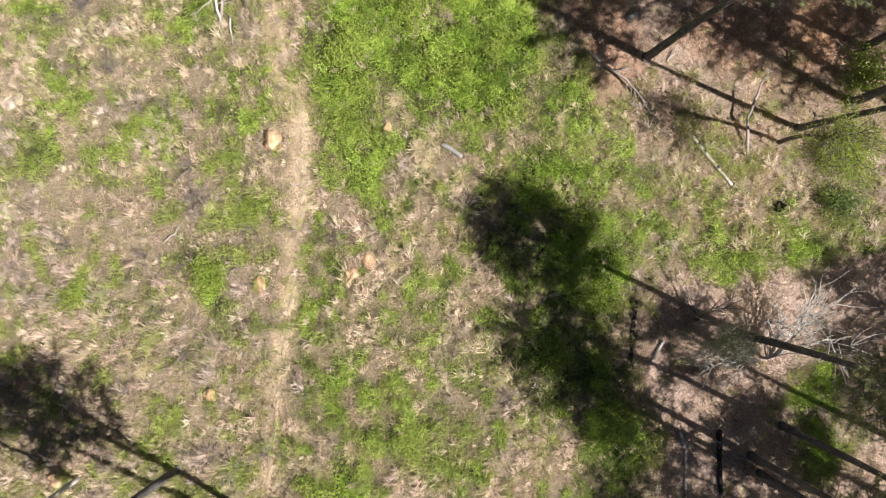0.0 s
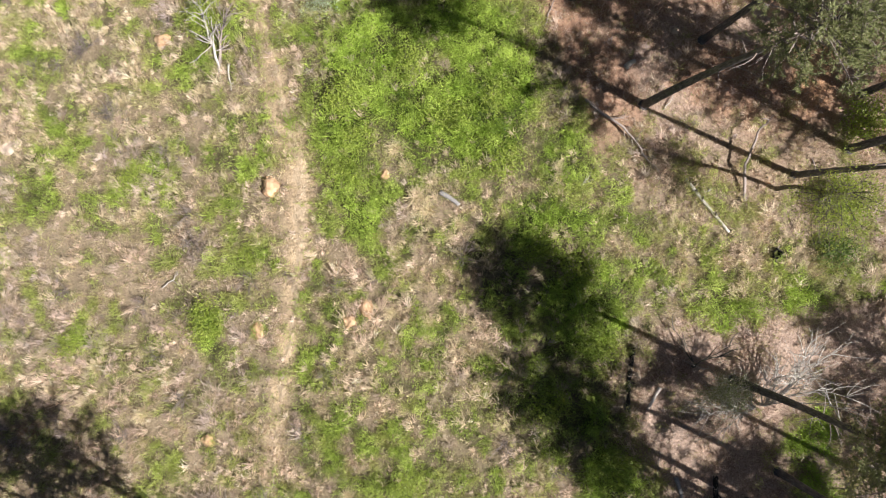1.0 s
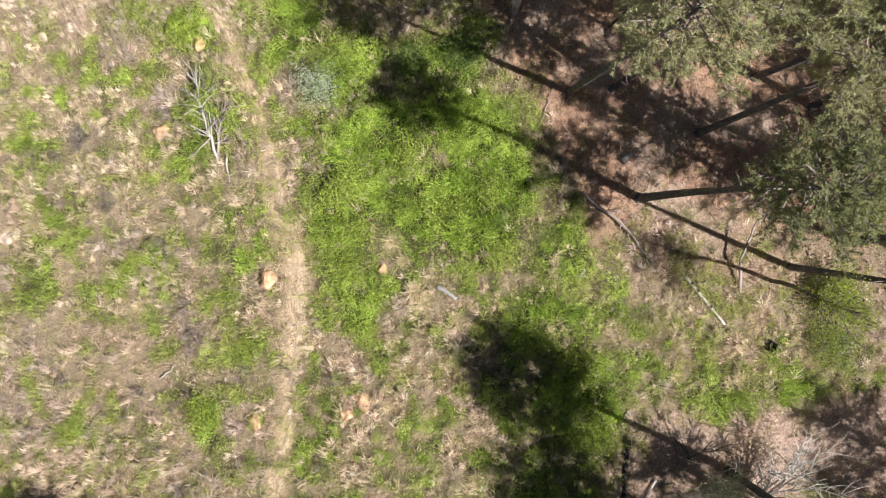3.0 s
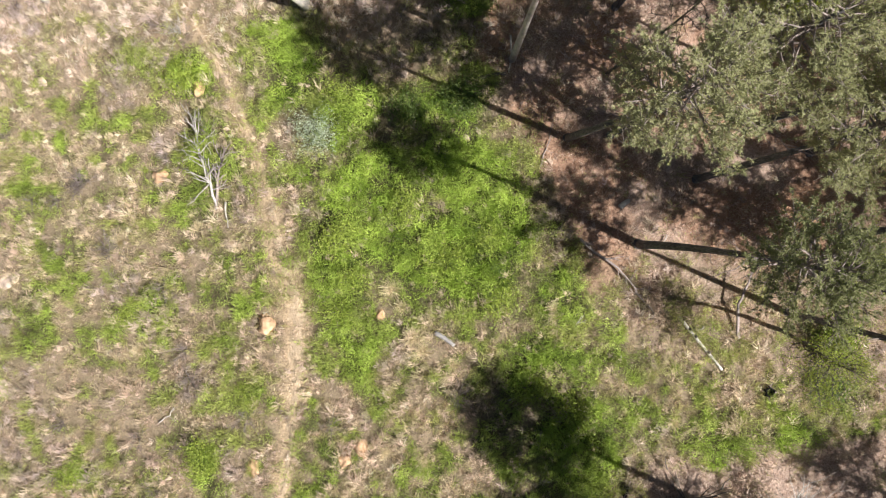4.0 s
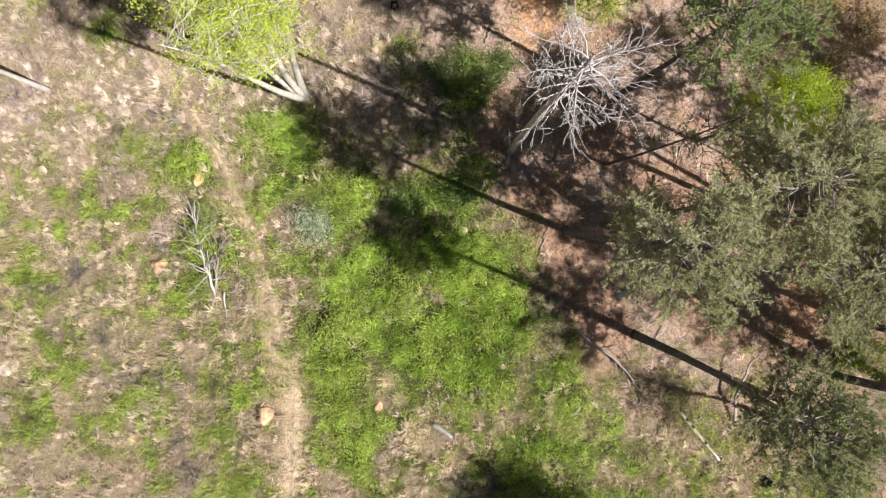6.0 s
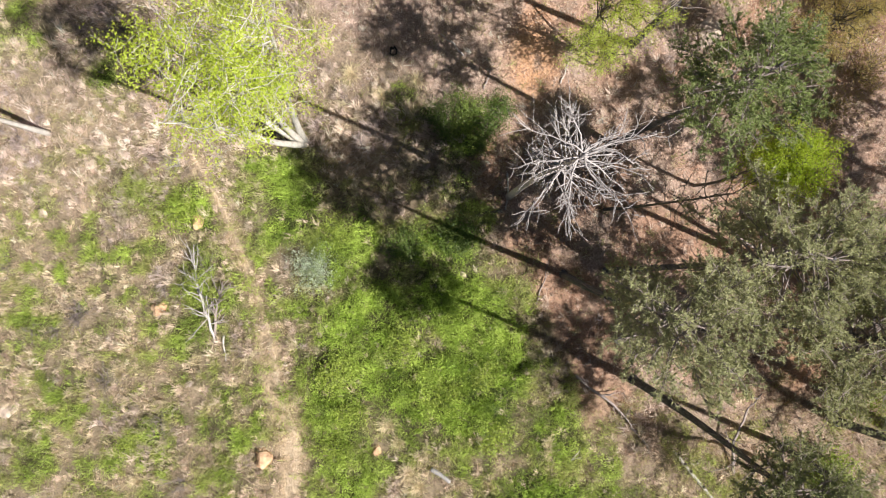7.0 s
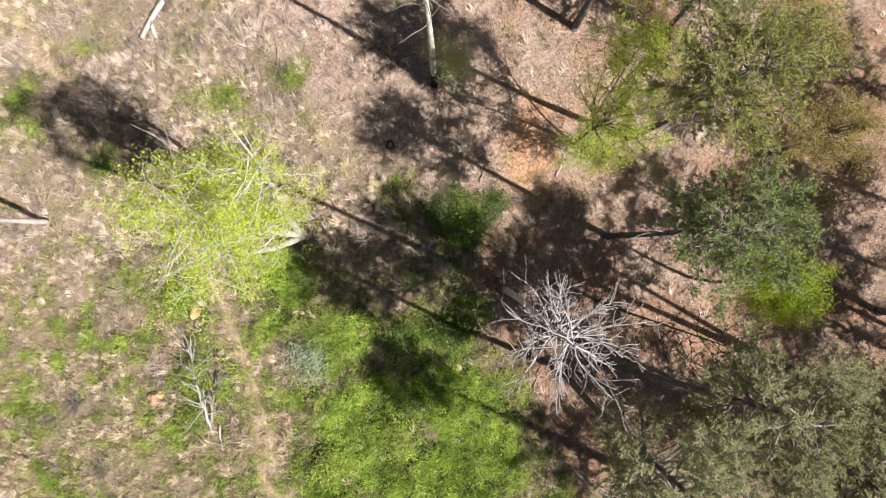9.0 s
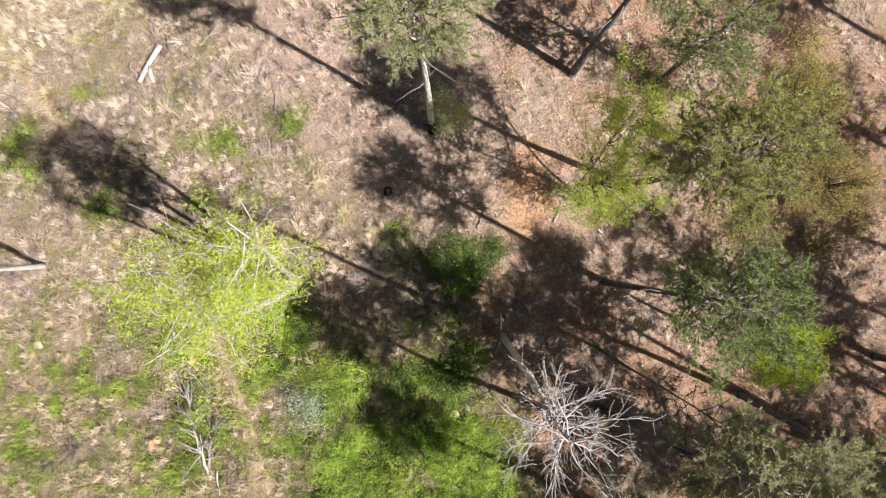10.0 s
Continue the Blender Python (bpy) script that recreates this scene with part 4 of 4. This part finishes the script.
    log(10.05, 12.45, 10.6, 12.8, 0.16, DEADWOOD, silver, 6)
    log(12.0, -5.0, 11.3, -6.2, 0.1, DEADWOOD, silver, 7)
    log(12.85, -9.9, 13.15, -10.8, 0.13, GREYWOOD, silver, 12)
    black = "charred black fallen log on pine litter"
    log(10.5, -2.8, 10.2, -6.3, 0.14, CHARRED, black, 8)
    log(13.2, -10.6, 13.3, -14.5, 0.08, GREYWOOD, "thin grey fallen pole half burnt", 9)
    log(15.1, -9.9, 15.25, -13.6, 0.15, CHARRED, black, 10)
    log(2.2, 19.3, 3.7, 19.6, 0.13, BARK_BROWN, "short brown fallen log with bark", 11)
    log(3.95, 21.7, 3.85, 19.7, 0.05, DEADWOOD, "thin pale pole lying on the litter", 13)
    fallen_branch([(7.8, 10.7, 0.1), (9.6, 9.3, 0.35), (10.6, 8.4, 0.3), (11.7, 6.9, 0.05)], 0.09, TWIG, "fallen grey branch with broken forks", 61, 9, 1.0)
    fallen_branch([(16.8, 5.2, 0.05), (16.5, 7.2, 0.8), (17.0, 8.8, 1.2), (18.0, 9.8, 1.0)], 0.1, TWIG, "arched dead branch over the litter", 62, 2, 0.5)
    fallen_branch([(-12.1, 12.2, 0.1), (-12.4, 13.6, 0.5), (-12.9, 15.2, 0.6), (-13.5, 17.0, 0.3)], 0.09, SNAGWOOD, "fallen silver-grey treetop with many bare forks", 63, 30, 1.6)
    fallen_branch([(-12.1, 12.6, 0.1), (-11.9, 14.0, 0.5), (-11.6, 15.6, 0.4)], 0.1, TWIG, "fallen grey-brown limb with fine twigs", 64, 18, 1.2)
    fallen_branch([(-11.6, 12.6, 0.1), (-11.45, 11.2, 0.05)], 0.07, DEADWOOD, "short bleached stick in the grass", 65, 1, 0.3)
    for i, (x0, y0, x1, y1) in enumerate([(-13, 36.3, -11.6, 37.7), (-11.5, 34.9, -10.6, 36.9), (-12.3, 34.6, -11.8, 35.6), (-8.6, 32.4, -8.9, 34.6), (1.5, 28.0, 0.2, 29.2), (2.6, 26.2, 3.0, 27.6), (6.8, 26.6, 7.2, 27.9),
                                          (5.6, 14.6, 6.3, 17.0), (12.2, 10.2, 12.7, 11.0), (20.6, 7.6, 21.0, 5.8), (7.4, 5.8, 8.3, 7.0), (12.0, -8.6, 11.4, -10.6), (-15.3, 0.4, -14.4, 1.2), (-2.0, 22.6, -1.4, 24.3), (-8.9, 30.2, -9.2, 31.6), (-14.2, 27.6, -13.1, 28.2)]):
        fallen_branch([(x0, y0, 0.06), ((x0 + x1) / 2 + 0.1, (y0 + y1) / 2, 0.14), (x1, y1, 0.05)], 0.045, (DEADWOOD, TWIG)[i % 2], "thin dry stick on the ground", 70 + i, 2, 0.6, "dry_stick")
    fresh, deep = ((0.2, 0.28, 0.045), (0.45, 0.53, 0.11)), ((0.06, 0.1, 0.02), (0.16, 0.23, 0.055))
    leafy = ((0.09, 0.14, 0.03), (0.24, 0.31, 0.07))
    for i, (x, y, q, h) in enumerate([(2.9, 24.3, 0.95, 1.0), (1.5, 25.1, 0.9, 1.3), (0.3, 24.4, 0.8, 0.9), (2.2, 23.3, 0.7, 0.7), (3.5, 25.2, 0.55, 0.8), (0.9, 23.5, 0.6, 0.6)]):
        shrub(x, y, q, h, (deep, leafy)[i % 2], 180 + i, "irregular dark green leafy bush in a thicket", 0.085, int(2200 * q))
    # two dark bushes added to deepen the crown shadow on the lush green
    shrub(-1.6, 17.6, 0.9, 0.9, deep, 91, "dense dark green evergreen bush", 0.09, 2400)
    shrub(1.4, 18.2, 1.0, 1.0, deep, 92, "low dark green leafy bush", 0.1, 3000)
    shrub(-6.6, 16.2, 1.2, 0.8, ((0.24, 0.33, 0.16), (0.62, 0.68, 0.54)), 93, "low shrub with small blue-grey leaves and whitish flowers", 0.07, 3000)
    shrub(22.2, 5.2, 1.4, 1.9, ((0.06, 0.11, 0.02), (0.36, 0.44, 0.07)), 94, "yellow-green leafy shrub at the forest edge", 0.12, 3000)
    shrub(23.6, 9.6, 1.3, 1.8, fresh, 95, "yellow-green leafy shrub at the forest edge", 0.12, 2600)
    shrub(21.7, 2.9, 1.0, 1.2, deep, 96, "low dark green leafy bush", 0.1, 2200)
    brown = ((0.2, 0.15, 0.06), (0.5, 0.4, 0.16))
    for i, (x, y, q) in enumerate([(21.6, 34.2, 1.4), (22.6, 30.4, 1.5), (20.4, 37.0, 1.3), (21.8, 25.4, 1.3), (23.6, 27.6, 1.4), (17.6, 26.2, 1.0)]):
        shrub(x, y, q, q * 1.4, brown, 110 + i, "twiggy oak shrub with sparse yellow-brown leaves", 0.1, 1500)
    first = shrub(-4.6, 8.4, 0.9, 0.7, fresh, 97, "low bright green bramble clump", 0.085, 1700, "bramble")
    tagged(first, group="brambles in the clearing")
    r = np.random.default_rng(3)
    for x, y, s in [(-16.8, 6.4, 0.9), (-12.7, -1.5, 1.2), (-10.4, 2.2, 0.8), (-20.4, -2.7, 0.9), (-5.3, 10.6, 1.2), (-5.0, 6.6, 1.0), (0.6, 9.6, 1.2), (2.8, 10.6, 1.0), (-1.8, 12.4, 1.1), (3.4, 7.2, 1.1),
                    (7.5, 1.4, 1.3), (5.2, 2.6, 1.1), (8.6, -2.6, 1.2), (6.0, -5.6, 1.2), (9.2, -9.2, 1.2), (-6.6, -13.0, 1.2), (-1.6, -10.6, 1.0), (-14.1, 19.6, 1.2), (-13.3, 15.2, 1.0), (-5.2, 18.3, 1.0)]:
        copy_thing(first, Matrix.Translation(at_ground(x, y)) @ pose(0, 0, 0, 0, 0, r.uniform(0, 360)) @ Matrix.Scale(s, 4))
    grey = dry_shrub(-5.6, 0.5, 0.75, 0.7, 98, TWIG, "low leafless grey-brown shrub of fine twigs")
    tagged(grey, group="dry shrubs in the clearing")
    for x, y, s in [(1.2, 2.2, 1.2), (-10.3, 0.9, 1.2), (3.5, -8.0, 1.1), (-18.0, 9.8, 1.0), (-13.6, 2.8, 1.2), (-6.2, -4.2, 1.0), (-9.6, -11.2, 1.3), (-20.8, 0.2, 1.0), (-19.8, 13.6, 1.2), (-12.6, 16.4, 1.1), (-18.2, 30.2, 1.3), (6.2, -9.5, 1.0), (-7.6, -7.6, 1.1)] + [(r.uniform(-24, -10.5), r.uniform(-12, 17), r.uniform(0.7, 1.2)) for _ in range(16)]:
        copy_thing(grey, Matrix.Translation(at_ground(x, y)) @ pose(0, 0, 0, 0, 0, r.uniform(0, 360)) @ Matrix.Scale(s, 4))
    dry_shrub(-11.5, -11.9, 0.8, 0.9, 100, DEADWOOD, "low bare shrub with bleached silver stems", 16, "bare_shrub")
    dry_shrub(-14.3, 22.0, 0.7, 1.6, 99, DEADWOOD, "upright bare shrub with pale grey stems", 14, "bare_shrub")
    stump(18.45, 2.3, 0.26, 0.4, "burnt-out hollow stump with dark hole and grey roots")
    stump(-2.27, 28.2, 0.22, 0.25, "small dark cut stump on pink litter")
    stump(-0.6, 24.9, 0.2, 0.3, "small dark cut stump on pink litter")


def stump(x, y, rad, height, label):
    root = tree_root("stump", x, y, label, "stump")
    r = np.random.default_rng(int(abs(x) * 10))
    k, rows = 18, [(1.25, -0.1), (1.08, height * 0.4), (1.0, height), (0.78, height * 0.97), (0.7, -0.05)]
    jag = 1 + 0.14 * r.normal(size=k)
    v, f = [], []
    for i, (q, h) in enumerate(rows):
        for j in range(k):
            a = j * 2 * math.pi / k
            v.append((math.cos(a) * rad * q * jag[j], math.sin(a) * rad * q * jag[j], h * (jag[j] if 0 < i < 4 else 1)))
    for i in range(len(rows) - 1):
        f += [(i * k + j, i * k + (j + 1) % k, (i + 1) * k + (j + 1) % k, (i + 1) * k + j) for j in range(k)]
    f.append(tuple((len(rows) - 1) * k + j for j in range(k)))
    me = bpy.data.meshes.new("shell")
    me.from_pydata(v, [], f)
    me.materials.append(CHARRED)
    new("shell", me).parent = root
    for i in range(5):
        a = i * 1.25 + r.normal(0, 0.2)
        w = Wood()
        w.limb(crooked((math.cos(a) * rad, math.sin(a) * rad, 0.12), (math.cos(a), math.sin(a), -0.18), rad * r.uniform(0.9, 1.6), r, 4, 0.15), rad * 0.2, rad * 0.06, 6)
        w.mesh("root", TWIG, root)


make_trees()
make_things()
make_trail()
ground_cover()
